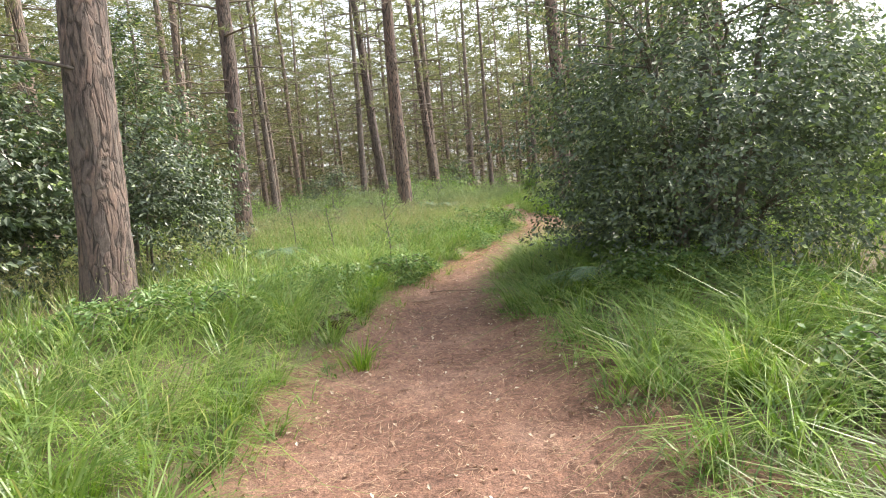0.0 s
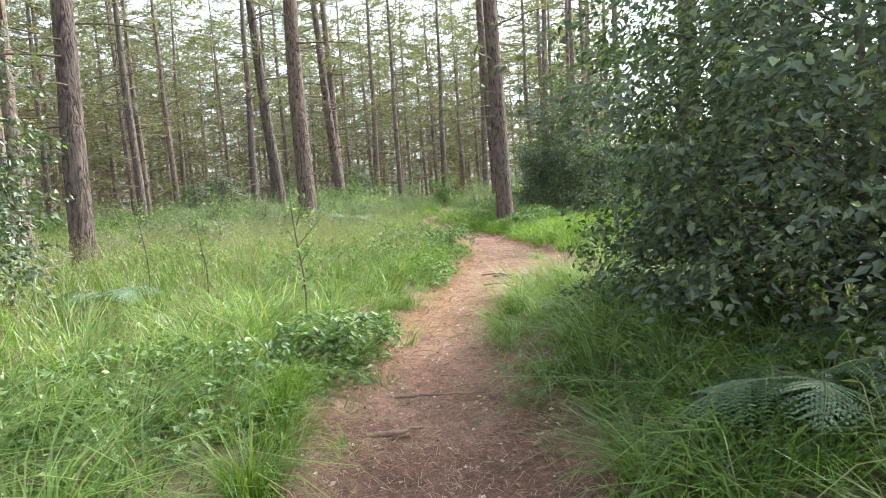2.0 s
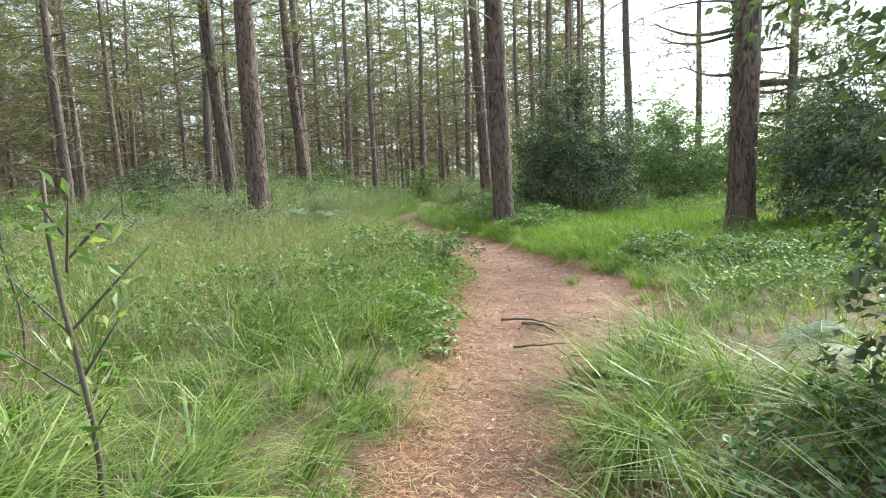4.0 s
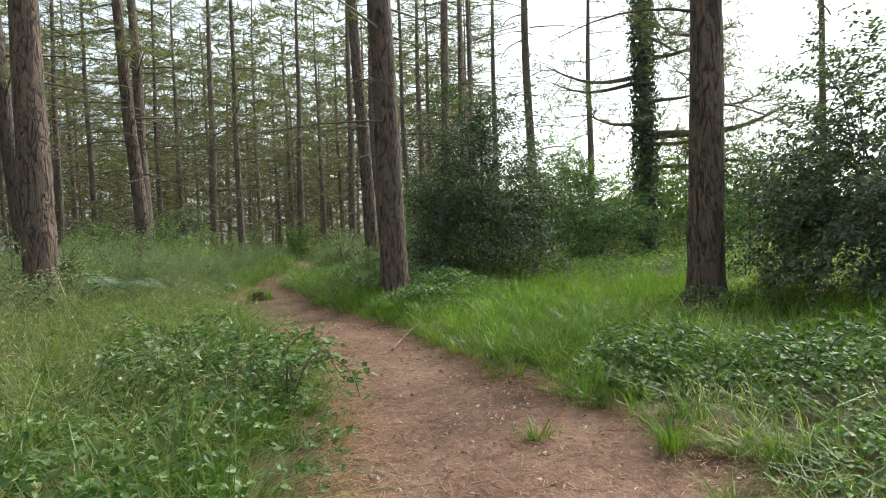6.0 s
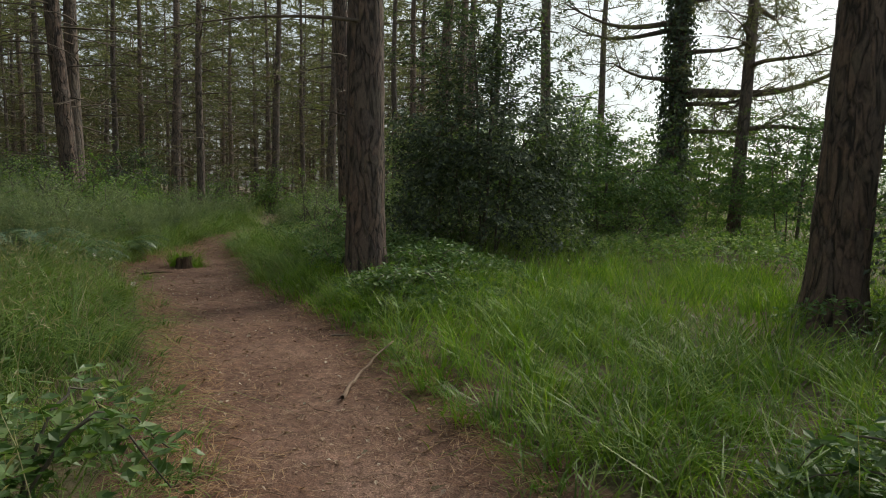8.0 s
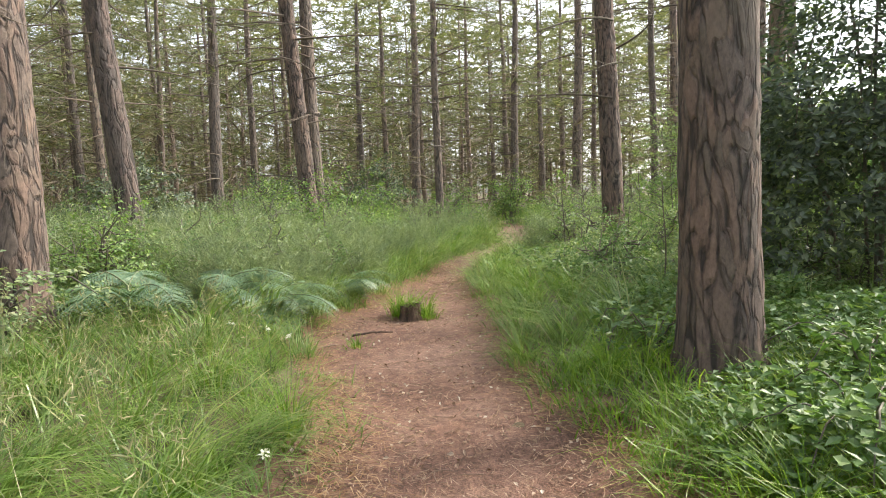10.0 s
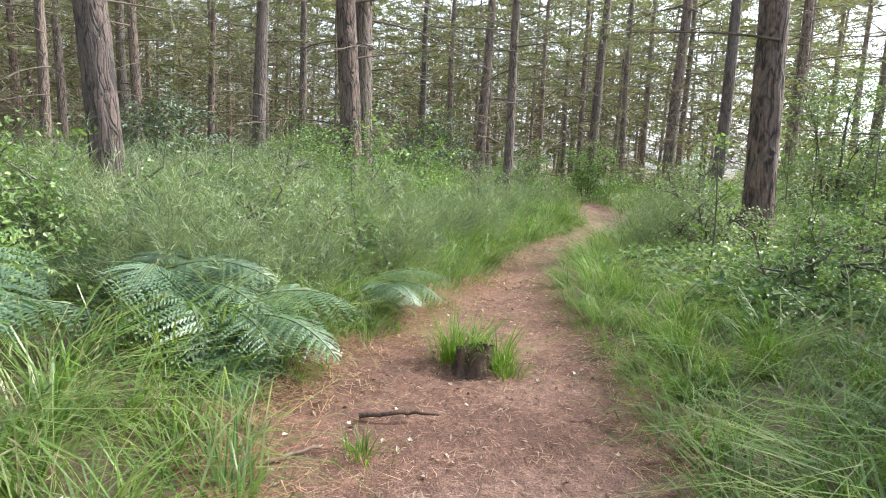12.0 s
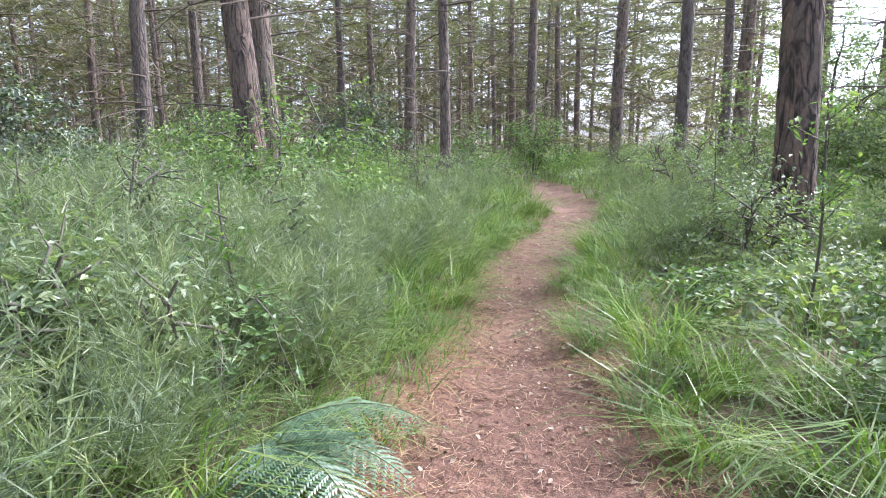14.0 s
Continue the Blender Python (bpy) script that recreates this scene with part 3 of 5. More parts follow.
# ---------------------------------------------------------------- shrubs and small trees
def shrub(name, x, y, rx, ry, height, count, leaf, material, seed, label, category="shrub", bottom=0.15, stems=6, stem_r=0.035, sparse=0.0, skirt=0.03):
    """Bent stems that fork into twigs, with leaves in clumps about the twig ends and gaps between."""
    r = np.random.default_rng(seed)
    z0 = float(ground_z(np.float64(x), np.float64(y)))
    ob = thing(name, label, category, at=(x, y, z0))
    ends = []
    for k in range(stems):
        az = 6.283 * (k + r.uniform(0, 0.8)) / stems
        reach = r.uniform(0.25, 0.9) if k else 0.08
        top = np.array([math.cos(az) * rx * reach, math.sin(az) * ry * reach, height * (0.95 if k == 0 else r.uniform(0.5, 0.95))])
        s = np.linspace(0, 1, 7)[:, None]
        foot = np.array([math.cos(az) * rx, math.sin(az) * ry, 0]) * (0.22 * r.uniform(0.3, 1) if k else 0)
        p = foot * (1 - s) + top * s + np.array([0, 0, 1]) * np.sin(s * 3.14) * 0.12 * height + r.normal(0, 0.04, (7, 3)) * s
        part("stem", mesh_np("stem", *tube(p, stem_r * (1.1 if k == 0 else 0.45) * (1 - 0.8 * s[:, 0]) + 0.004, 7), STEM, True), ob)
        twigs = []
        for m in range(11):
            f = r.uniform(0.2, 1.0)
            a = np.array([np.interp(f, s[:, 0], p[:, c]) for c in range(3)])
            dirn = unit(np.array([math.cos(az), math.sin(az), 0]) * 0.4 + r.normal(0, 0.7, 3) + [0, 0, 0.2])
            ln = r.uniform(0.25, 0.6) * max(rx, ry)
            b = a + dirn * ln
            twigs.append(tube([a, (a + b) / 2 + r.normal(0, 0.04, 3), b], [0.012, 0.008, 0.003], 4))
            ends += [b, (a + b) / 2]
        tagged(part("twig", mesh_np("twig", *joined(twigs), STEM, True), ob), kind="stuff")
    # clumps over an uneven body
    n = max(count // 40, 8)
    u = unit(r.normal(size=(n, 3)))
    u[:, 2] = np.abs(u[:, 2]) * 1.7 - 0.85
    u = unit(u)
    rad = r.uniform(0.3, 1.0, n) ** 0.6
    lump = 1 + 0.22 * np.sin(u[:, 0] * 5 + seed) * np.cos(u[:, 1] * 4 + 1.3 * seed) + 0.14 * np.sin(u[:, 2] * 9 + seed)
    mid = bottom + (height - bottom) * 0.42
    wide = (np.clip(1 - np.abs(u[:, 2]) ** 3.0, 0.05, 1) / np.maximum(np.hypot(u[:, 0], u[:, 1]), 0.15)) ** 0.8
    u[:, 0] *= wide
    u[:, 1] *= wide
    c = np.stack([u[:, 0] * rx, u[:, 1] * ry, np.where(u[:, 2] > 0, u[:, 2] * (height - mid), u[:, 2] * (mid - bottom))], 1) * (rad * lump)[:, None] + [0, 0, mid]
    m = n // 2
    a, q = r.uniform(0, 6.283, m), r.uniform(0.3, 1.0, m) ** 0.5
    c = np.concatenate([c, np.stack([np.cos(a) * q * rx, np.sin(a) * q * ry, r.uniform(skirt, 0.5, m) * height], 1)])
    n += m
    if sparse:
        c = np.concatenate([c[r.uniform(size=n) > sparse], np.array(ends)])
    else:
        c = np.concatenate([c, np.array(ends)])
    c = c[c[:, 2] > 0.08]
    per = max(count // len(c), 4)
    size = min(0.07 * (rx + ry), 0.17)
    # each clump is a flat spray of leaves along a twig that points outwards
    way = unit(unit(c - [0, 0, mid]) * [1, 1, 0.45] + r.normal(0, 0.4, c.shape) * [1, 1, 0.5])
    across = unit(np.cross(way, [0, 0, 1.0]))
    way, across = np.repeat(way, per, 0), np.repeat(across, per, 0)
    m = len(way)
    hand = r.choice([-1.0, 1.0], (m, 1))
    cen = np.repeat(c, per, 0) + way * r.uniform(-1.5, 1.7, (m, 1)) * size + across * (hand * leaf * 0.45 + r.normal(0, 0.38, (m, 1)) * size) + r.normal(0, 0.22, (m, 1)) * size * np.array([0, 0, 1.0])
    cen[:, 2] = np.maximum(cen[:, 2], 0.05)
    outward = unit(cen - [0, 0, mid]) * 0.35 + [0, 0, 0.7] + r.normal(0, 0.38, cen.shape)
    head = way + across * hand * 0.9 + r.normal(0, 0.3, (m, 3))
    tagged(part("foliage", mesh_np("foliage", *leaves(cen, outward, leaf, leaf * 0.62, r, 0.25, False, head), material), ob), kind="stuff")
    return ob


shrub("holly_bush", 2.95, 7.1, 1.95, 2.4, 4.8, 54000, 0.058, HOLLY, 3, "large dark glossy holly bush overhanging the path", bottom=0.3, skirt=0.09, stems=9, stem_r=0.085)
shrub("holly_bush", 3.5, 7.4, 1.2, 1.6, 1.5, 9000, 0.05, HOLLY, 44, "low dark holly growth at the foot of the large bush", bottom=0.05, stems=7, stem_r=0.02)
shrub("holly_bush", 2.6, 7.9, 1.0, 1.4, 1.8, 13000, 0.055, HOLLY, 45, "dense dark holly growth under the large bush", bottom=0.25, skirt=0.15, stems=7, stem_r=0.02)
shrub("holly_bush", 5.4, 5.2, 1.9, 1.9, 2.7, 7000, 0.075, SCRUB, 4, "loose leafy bush behind the holly", bottom=0.3, stems=6, sparse=0.3)
shrub("holly_bush", -5.3, 10.3, 1.8, 1.9, 4.2, 30000, 0.075, HOLLY, 5, "dark green holly bush behind a pine trunk", bottom=0.3, stems=7, stem_r=0.04)
shrub("holly_bush", -7.0, 7.6, 2.0, 1.8, 4.6, 18000, 0.11, HOLLY, 6, "tall dark holly bush in the shade", bottom=0.3, stems=6)
shrub("holly_bush", 6.9, 22.8, 1.8, 1.7, 4.4, 30000, 0.08, HOLLY, 7, "dark holly bush beside a thick pine", bottom=0.2, stems=7, stem_r=0.04)
shrub("holly_bush", 9.5, 15.4, 2.2, 2.1, 3.7, 42000, 0.075, HOLLY, 8, "broad dark holly bush in shade", bottom=0.15, stems=7, stem_r=0.04)
shrub("young_oak", 11.6, 25.4, 2.1, 1.8, 3.3, 16000, 0.085, BRAMBLE, 9, "light green leafy bush at the wood's edge", bottom=0.15, sparse=0.2)
shrub("young_oak", 9.6, 27.5, 1.8, 1.8, 3.0, 14000, 0.085, OAK, 10, "leafy bush among the pines", bottom=0.15, sparse=0.2)
shrub("young_oak", 16.0, 23.5, 2.4, 2.2, 3.5, 14000, 0.09, BRAMBLE, 11, "light green leafy bush at the wood's edge", bottom=0.15, sparse=0.2)
shrub("young_oak", 14.5, 31.0, 2.6, 2.2, 4.4, 16000, 0.12, OAK, 12, "light green leafy bush at the wood's edge", bottom=0.15, sparse=0.2)
shrub("young_oak", 20.0, 30.0, 3.0, 2.6, 4.8, 14000, 0.14, OAK, 13, "light green leafy bush at the wood's edge", bottom=0.15, sparse=0.2)
shrub("holly_bush", -6.6, 36.0, 2.2, 1.8, 2.4, 8000, 0.11, HOLLY, 14, "low dark holly bush among the pines", bottom=0.1)
shrub("holly_bush", 0.6, 40.5, 1.4, 1.4, 2.8, 6000, 0.1, HOLLY, 15, "dark young holly among the pines", bottom=0.1)
shrub("holly_bush", -2.4, 39.0, 1.6, 1.4, 2.2, 5000, 0.1, HOLLY, 16, "low dark holly bush among the pines", bottom=0.1)
shrub("young_oak", 12.6, 34.6, 1.9, 1.9, 3.6, 9000, 0.085, SCRUB, 19, "light green leafy young tree among the pines", bottom=0.2, sparse=0.35)
shrub("young_oak", 5.9, 41.0, 1.2, 1.2, 2.0, 4000, 0.09, OAK, 17, "light green leafy bush beside the path", bottom=0.1, sparse=0.2)
shrub("young_oak", 9.6, 33.0, 1.8, 1.8, 3.4, 11000, 0.075, SCRUB, 18, "light green leafy bush beside a pine", bottom=0.1, sparse=0.2)
for k, (x, y, rr, h, n) in enumerate([(4.7, 24.6, 0.8, 0.75, 4200), (5.9, 25.6, 0.9, 0.8, 4200), (4.9, 27.4, 0.8, 0.85, 3600), (6.9, 27.2, 1.0, 0.9, 3600), (5.9, 30.5, 0.9, 1.3, 3200),
                                      (7.4, 31.6, 1.1, 1.4, 3200), (6.4, 23.6, 0.9, 0.7, 3600), (7.8, 25.0, 1.0, 0.9, 3600), (0.35, 24.75, 0.6, 0.85, 2400), (-0.75, 25.2, 0.7, 1.0, 2800), (0.75, 26.6, 0.6, 0.9, 2400), (-0.3, 27.3, 0.8, 1.1, 2800), (-1.6, 24.4, 0.7, 0.95, 2600), (7.0, 34.5, 1.2, 1.3, 3000), (2.2, 34.0, 0.9, 1.0, 2600), (3.3, 36.0, 1.0, 1.2, 2600)]):
    shrub("birch_scrub", x, y, rr, rr, h, n, 0.046, SCRUB if k % 3 else BRAMBLE, 30 + k, "low light green scrub beside the path", bottom=0.05, stems=5, stem_r=0.012, sparse=0.25)


# a belt of pale scrub about the feet of the pines
SCRUB_KINDS = [shrub("birch_scrub", x, y, rr, rr, h, n, leaf, mat, 60 + k, "pale green scrub about the feet of the pines", bottom=0.03, stems=5, stem_r=0.012, sparse=0.2)
               for k, (x, y, rr, h, n, leaf, mat) in enumerate([(-3.4, 18.4, 0.9, 0.8, 3600, 0.05, SCRUB), (-4.6, 24.9, 1.1, 1.1, 4200, 0.055, OAK), (-1.9, 31.0, 1.0, 1.3, 4200, 0.055, SCRUB), (3.6, 40.0, 1.2, 1.5, 4200, 0.065, OAK)])]
sr = np.random.default_rng(83)
scrub_at = [tuple(o.matrix_basis.translation[:2]) for o in SCRUB_KINDS]
while len(scrub_at) < 78:
    x, y = sr.uniform(-15, 13), sr.uniform(18.5, 47)
    if off_path(x, y) < 1.5 or (x > 2 and y < 22) or (x > -1 and y < 23) or any((x - a) ** 2 + (y - b) ** 2 < 1.7 for a, b in scrub_at):
        continue
    scrub_at.append((x, y))
    kind = SCRUB_KINDS[int(sr.integers(0, 4)) if y > 27 else int(sr.integers(0, 2))]
    size = sr.uniform(0.7, 1.15)
    copy_thing(kind, pose(x, y, float(ground_z(np.float64(x), np.float64(y))), 0, 0, sr.uniform(0, 360)) @ Matrix.Diagonal((size, size, size * sr.uniform(0.8, 1.1), 1)))


def sapling(x, y, height, count, seed, label="slender young tree with few leaves"):
    r = np.random.default_rng(seed)
    ob = thing("sapling", label, "sapling", at=(x, y, float(ground_z(np.float64(x), np.float64(y)))))
    s = np.linspace(0, 1, 8)
    p = np.stack([0.03 * np.sin(s * 5), 0.03 * np.cos(s * 4), s * height], 1)
    part("stem", mesh_np("stem", *tube(p, 0.008 * (1 - 0.7 * s) + 0.003, 6), STEM, True), ob)
    cen = []
    for k in range(9):
        z = height * r.uniform(0.3, 0.95)
        d = unit(np.array([r.normal(), r.normal(), 0.9]))
        ln = height * r.uniform(0.12, 0.28)
        a = np.array([0, 0, z])
        part("twig", mesh_np("twig", *tube([a, a + d * ln * 0.6, a + d * ln], [0.005, 0.004, 0.002], 4), STEM, True), ob)
        cen += [a + d * ln * f for f in r.uniform(0.3, 1.05, count // 9)]
    cen = np.array(cen) + r.normal(0, 0.035, (len(cen), 3))
    part("foliage", mesh_np("foliage", *leaves(cen, r.normal(0, 0.5, cen.shape) + [0, 0, 1], 0.06, 0.028, r), OAK), ob)


sapling(-0.92, 9.1, 1.25, 90, 1)
sapling(-2.3, 11.9, 1.0, 140, 2)
for k, (x, y, h) in enumerate([(4.3, 25.6, 1.5), (5.2, 28.6, 1.7), (6.3, 26.5, 1.6), (4.9, 23.4, 1.3), (0.9, 25.3, 1.1), (-0.6, 26.2, 1.2), (6.9, 29.6, 1.9), (1.6, 31.5, 1.4), (-3.2, 12.6, 1.3)]):
    sapling(x, y, h, 170, 10 + k)

# the tree wrapped in ivy at the wood's edge, with crooked boughs
ivy_tree = thing("ivy_clad_pine", "old pine with an ivy-covered trunk and crooked boughs", "tree", at=(15.7, 27.5, 0))
ir = np.random.default_rng(77)
part("trunk", trunk_mesh(0.5, 15, ir, False), ivy_tree)
n = 7500
iz, ia = ir.uniform(0.2, 9.5, n), ir.uniform(0, 6.283, n)
ird = 0.26 + np.abs(ir.normal(0, 0.2, n)) * (1.1 - 0.05 * iz)
ic = np.stack([np.cos(ia) * ird, np.sin(ia) * ird, iz], 1)
part("ivy", mesh_np("ivy", *leaves(ic, np.stack([np.cos(ia), np.sin(ia), 0.3 + 0 * ia], 1) + ir.normal(0, 0.4, (n, 3)), 0.13, 0.1, ir), HOLLY), ivy_tree, "dark ivy leaves")


def bough(parent, z, az, length, seed, rad=0.09):
    r = np.random.default_rng(seed)
    s = np.linspace(0, 1, 9)
    d = np.array([math.cos(az), math.sin(az), 0])
    sd = np.array([-math.sin(az), math.cos(az), 0])
    p = d[None] * (s * length)[:, None] + sd[None] * (0.1 * length * np.sin(s * 3 + r.uniform(0, 6)) * s)[:, None] + np.array([0, 0, 1.0])[None] * (z + 0.16 * length * np.sin(s * 3.0 + r.uniform(2.6, 4)) * s + 0.12 * length * s)[:, None]
    b = part("bough", mesh_np("bough", *tube(p, rad * (1 - 0.8 * s), 7), BARK_FAR, True), parent)
    tw, sp = [], []
    for m in range(10):
        f = r.uniform(0.3, 1)
        a = np.array([np.interp(f, s, p[:, c]) for c in range(3)])
        q = a + unit(d * 0.6 + r.normal(0, 0.7, 3)) * r.uniform(0.5, 1.2)
        tw.append(tube([a, (a + q) / 2 + r.normal(0, 0.05, 3), q], [0.02, 0.014, 0.005], 4))
        for e in range(7):
            sp.append(needle_spray(q + r.normal(0, 0.3, 3), unit(r.normal(size=3) + [0, 0, 0.3]), 0.42, r, 16, 0.022))
    part("twig", mesh_np("twig", *joined(tw), TWIG, True), b)
    part("needles", mesh_np("needles", *joined(sp), NEEDLE), b)


for k in range(9):
    bough(ivy_tree, 3.2 + 0.75 * k, ir.uniform(0, 6.283), ir.uniform(2.2, 3.6), 100 + k)
bough(ivy_tree, 4.3, -0.85, 4.4, 140, 0.17)
bough(ivy_tree, 6.4, 2.3, 3.4, 141, 0.1)
side_pine = pine(15.7, 25.1, 0.36, False, (0, 0.6), 2, 3, 2)
for k in range(7):
    bough(side_pine, 3.0 + 0.8 * k, ir.uniform(0, 6.283), ir.uniform(1.8, 3.2), 120 + k, 0.07)

# ---------------------------------------------------------------- stumps
def stump(x, y, radius, height, seed, label):
    r = np.random.default_rng(seed)
    ob = thing("tree_stump", label, "stump", at=(x, y, float(ground_z(np.float64(x), np.float64(y))) - 0.01))
    sides, zs = 40, np.array([-0.05, 0.0, 0.03, 0.07, 0.11, 0.15, 0.19, 0.23, 0.27, 0.3]) / 0.3
    a = np.arange(sides) * 6.2832 / sides
    top = height * (1 + 0.08 * np.sin(a + seed) + 0.04 * np.sin(a * 7) + r.normal(0, 0.03, sides))
    R = radius * (1 + 0.35 * np.exp(-np.clip(zs, 0, 9) / 0.2))[:, None] * (1 + 0.09 * np.sin(a * 5 + 1)[None] + 0.06 * np.sin(a * 13)[None]) + r.normal(0, 0.006, (len(zs), sides))
    v = np.stack([R * np.cos(a), R * np.sin(a), zs[:, None] * top[None]], -1).reshape(-1, 3)
    i, j = np.meshgrid(np.arange(len(zs) - 1), np.arange(sides), indexing="ij")
    p, q = i * sides + j, i * sides + (j + 1) % sides
    t = np.concatenate([np.stack([p, q, q + sides], -1).reshape(-1, 3), np.stack([p, q + sides, p + sides], -1).reshape(-1, 3)])
    part("bark", mesh_np("bark", v, t, STUMP_SIDE, True), ob, "crumbling dark bark")
    rings = [v.reshape(len(zs), sides, 3)[-1] * np.array([f, f, 1]) - np.array([0, 0, dz]) + r.normal(0, 0.006, (sides, 3)) for f, dz in ((1.0, 0), (0.85, 0.03), (0.6, 0.055), (0.3, 0.05))]
    v2 = np.concatenate(rings + [np.array([[0, 0, height * 0.8]])])
    t2 = []
    for k in range(3):
        for m in range(sides):
            b, c = k * sides + m, k * sides + (m + 1) % sides
            t2 += [[b, c, c + sides], [b, c + sides, b + sides]]
    t2 += [[3 * sides + m, 3 * sides + (m + 1) % sides, 4 * sides] for m in range(sides)]
    part("cut_top", mesh_np("cut_top", v2, t2, STUMP_TOP, True), ob, "rotten hollowed wood")
    return ob


stump(2.06, 23.25, 0.105, 0.175, 2, "small rotten tree stump in the path with grass round it")
mossy = stump(-1.12, 5.75, 0.15, 0.11, 5, "low mossy stump at the path's edge")
mr = np.random.default_rng(8)
ma = mr.uniform(0, 6.283, 260)
part("moss", mesh_np("moss", *leaves(np.stack([np.cos(ma) * 0.15, np.sin(ma) * 0.15, 0.1 + mr.normal(0, 0.015, 260)], 1), mr.normal(0, 0.5, (260, 3)) + [0, 0, 1], 0.04, 0.03, mr), MOSS), mossy, "yellow-green moss")


# ---------------------------------------------------------------- bracken
def frond_mesh(length, r, pairs=17):
    """A broad bracken frond along +x on an upright stipe: long comb-like pinnae in pairs, drooping at their tips."""
    s = np.linspace(0, 1, 12)
    spine = np.stack([length * (s - 0.1 * s ** 3), 0.05 * length * np.sin(s * 2.4), length * (0.34 * s - 0.52 * s ** 2)], 1)
    pieces = []
    for k in range(pairs):
        f = 0.12 + 0.87 * (k / (pairs - 1)) ** 0.9
        c = np.array([np.interp(f, s, spine[:, i]) for i in range(3)])
        c2 = np.array([np.interp(min(f + 0.03, 1), s, spine[:, i]) for i in range(3)])
        fwd = unit(c2 - c + 1e-6)
        ln = length * 0.46 * (1 - (f - 0.12) / 0.88) ** 0.75 + 0.014
        for sd in (-1, 1):
            d = unit(np.array([0, sd, 0]) + fwd * (0.38 + r.normal(0, 0.08)) + np.array([0, 0, -0.1 + r.normal(0, 0.09)]))
            up = unit(np.cross(fwd, d)) * sd
            droop = r.uniform(0.25, 0.5)
            n = max(int(ln / 0.019), 4)
            for m in range(n):
                g = (m + 0.5) / n
                q = c + d * ln * g + np.array([0, 0, -droop * ln * g * g])
                w = (ln * 0.15 * (1 - g) ** 0.75 + 0.005) * r.uniform(0.85, 1.1)
                for e in (-1, 1):
                    o = unit(fwd * e + d * 0.45)
                    tip = q + o * w - up * 0.25 * w
                    h = d * ln / n * 0.46
                    pieces.append((np.stack([q - h, q + h, tip + h * 0.45, tip - h * 0.2]), [[0, 1, 2], [0, 2, 3]]))
    stalk = np.concatenate([[[-0.1 * length, 0, -0.55 * length], [-0.06 * length, 0, -0.25 * length]], spine])
    thick = np.concatenate([[0.007, 0.007], 0.006 * (1 - 0.85 * s) + 0.001])
    return mesh_np("frond", *joined(pieces), FERN), mesh_np("rachis", *tube(stalk, thick, 5), GREEN_STEM, True)


fr = np.random.default_rng(12)
FRONDS = [frond_mesh(l, fr) for l in (0.95, 0.8, 0.65)]


def bracken(x, y, count, scale, seed, heading=None, spread=360, label="bracken fern with arching fronds", lift=0.34):
    r = np.random.default_rng(seed)
    ob = thing("bracken", label, "fern", "bracken of the wood", at=(x, y, float(ground_z(np.float64(x), np.float64(y)))))
    for k in range(count):
        az = (heading + spread * ((k + 0.5) / count - 0.5)) if heading is not None else 360 * (k + r.uniform(0, 0.7)) / count
        blade, stalk = FRONDS[int(r.integers(0, 3))]
        sc = scale * r.uniform(0.85, 1.15)
        m = pose(0, 0, r.uniform(lift - 0.1, lift + 0.1) * scale, r.uniform(-16, 16), -r.uniform(-6, 14), az) @ Matrix.Diagonal((sc, sc, sc, 1))
        f = tagged(part("frond", blade, ob, "", m), kind="stuff")
        part("rachis", stalk, f)


bracken(0.55, 23.05, 7, 0.95, 1, -8, 130, "large bracken fern leaning over the path's edge", 0.17)
bracken(0.05, 23.3, 8, 1.1, 2, 10, 190, "large bracken fern beside the path")
bracken(1.28, 24.2, 5, 0.68, 3, -20, 150, "small bracken fern at the path's edge")
bracken(-0.5, 22.4, 6, 1.1, 4)
for k, (x, y) in enumerate([(-1.2, 23.8), (-2.0, 22.2), (-2.6, 24.4), (-0.8, 25.6), (-3.6, 26.0), (-4.4, 23.9), (-4.9, 28.2), (-0.6, 29.4),
                            (2.0, 6.7), (2.2, 8.4), (2.5, 9.9), (-2.6, 20.4), (-7.8, 29.0), (-2.5, 33.0), (-8.2, 33.5), (1.0, 26.3), (-3.0, 10.5), (1.45, 6.1)]):
    bracken(x, y, 5, 0.85 if k < 8 or k > 11 else 0.6, 40 + k)

# ---------------------------------------------------------------- grass
gr = np.random.default_rng(99)
near_trunks = np.array([(x, y) for x, y, _ in NEAR])


def tuft_sites(x0, x1, y0, y1, density, low, high):
    n = int((x1 - x0) * (y1 - y0) * density)
    x, y = gr.uniform(x0, x1, n), gr.uniform(y0, y1, n)
    off = off_path(x, y)
    keep = (off > low) & (off <= high)
    keep &= gr.uniform(size=n) < np.clip(0.9 + 0.25 * wave(x * 1.1, y * 1.1), 0.65, 1)
    keep &= ~((y > 23.8) & (y < 33) & (off > 0.5) & (gr.uniform(size=n) < 0.5))
    keep &= (np.hypot(x[:, None] - near_trunks[:, 0], y[:, None] - near_trunks[:, 1]) > 0.33).all(1)
    keep &= (np.hypot(x + 1.1, y - 5.6) > 0.24) & (np.hypot(x - 2.06, y - 23.3) > 0.4)
    return x[keep], y[keep], off[keep]


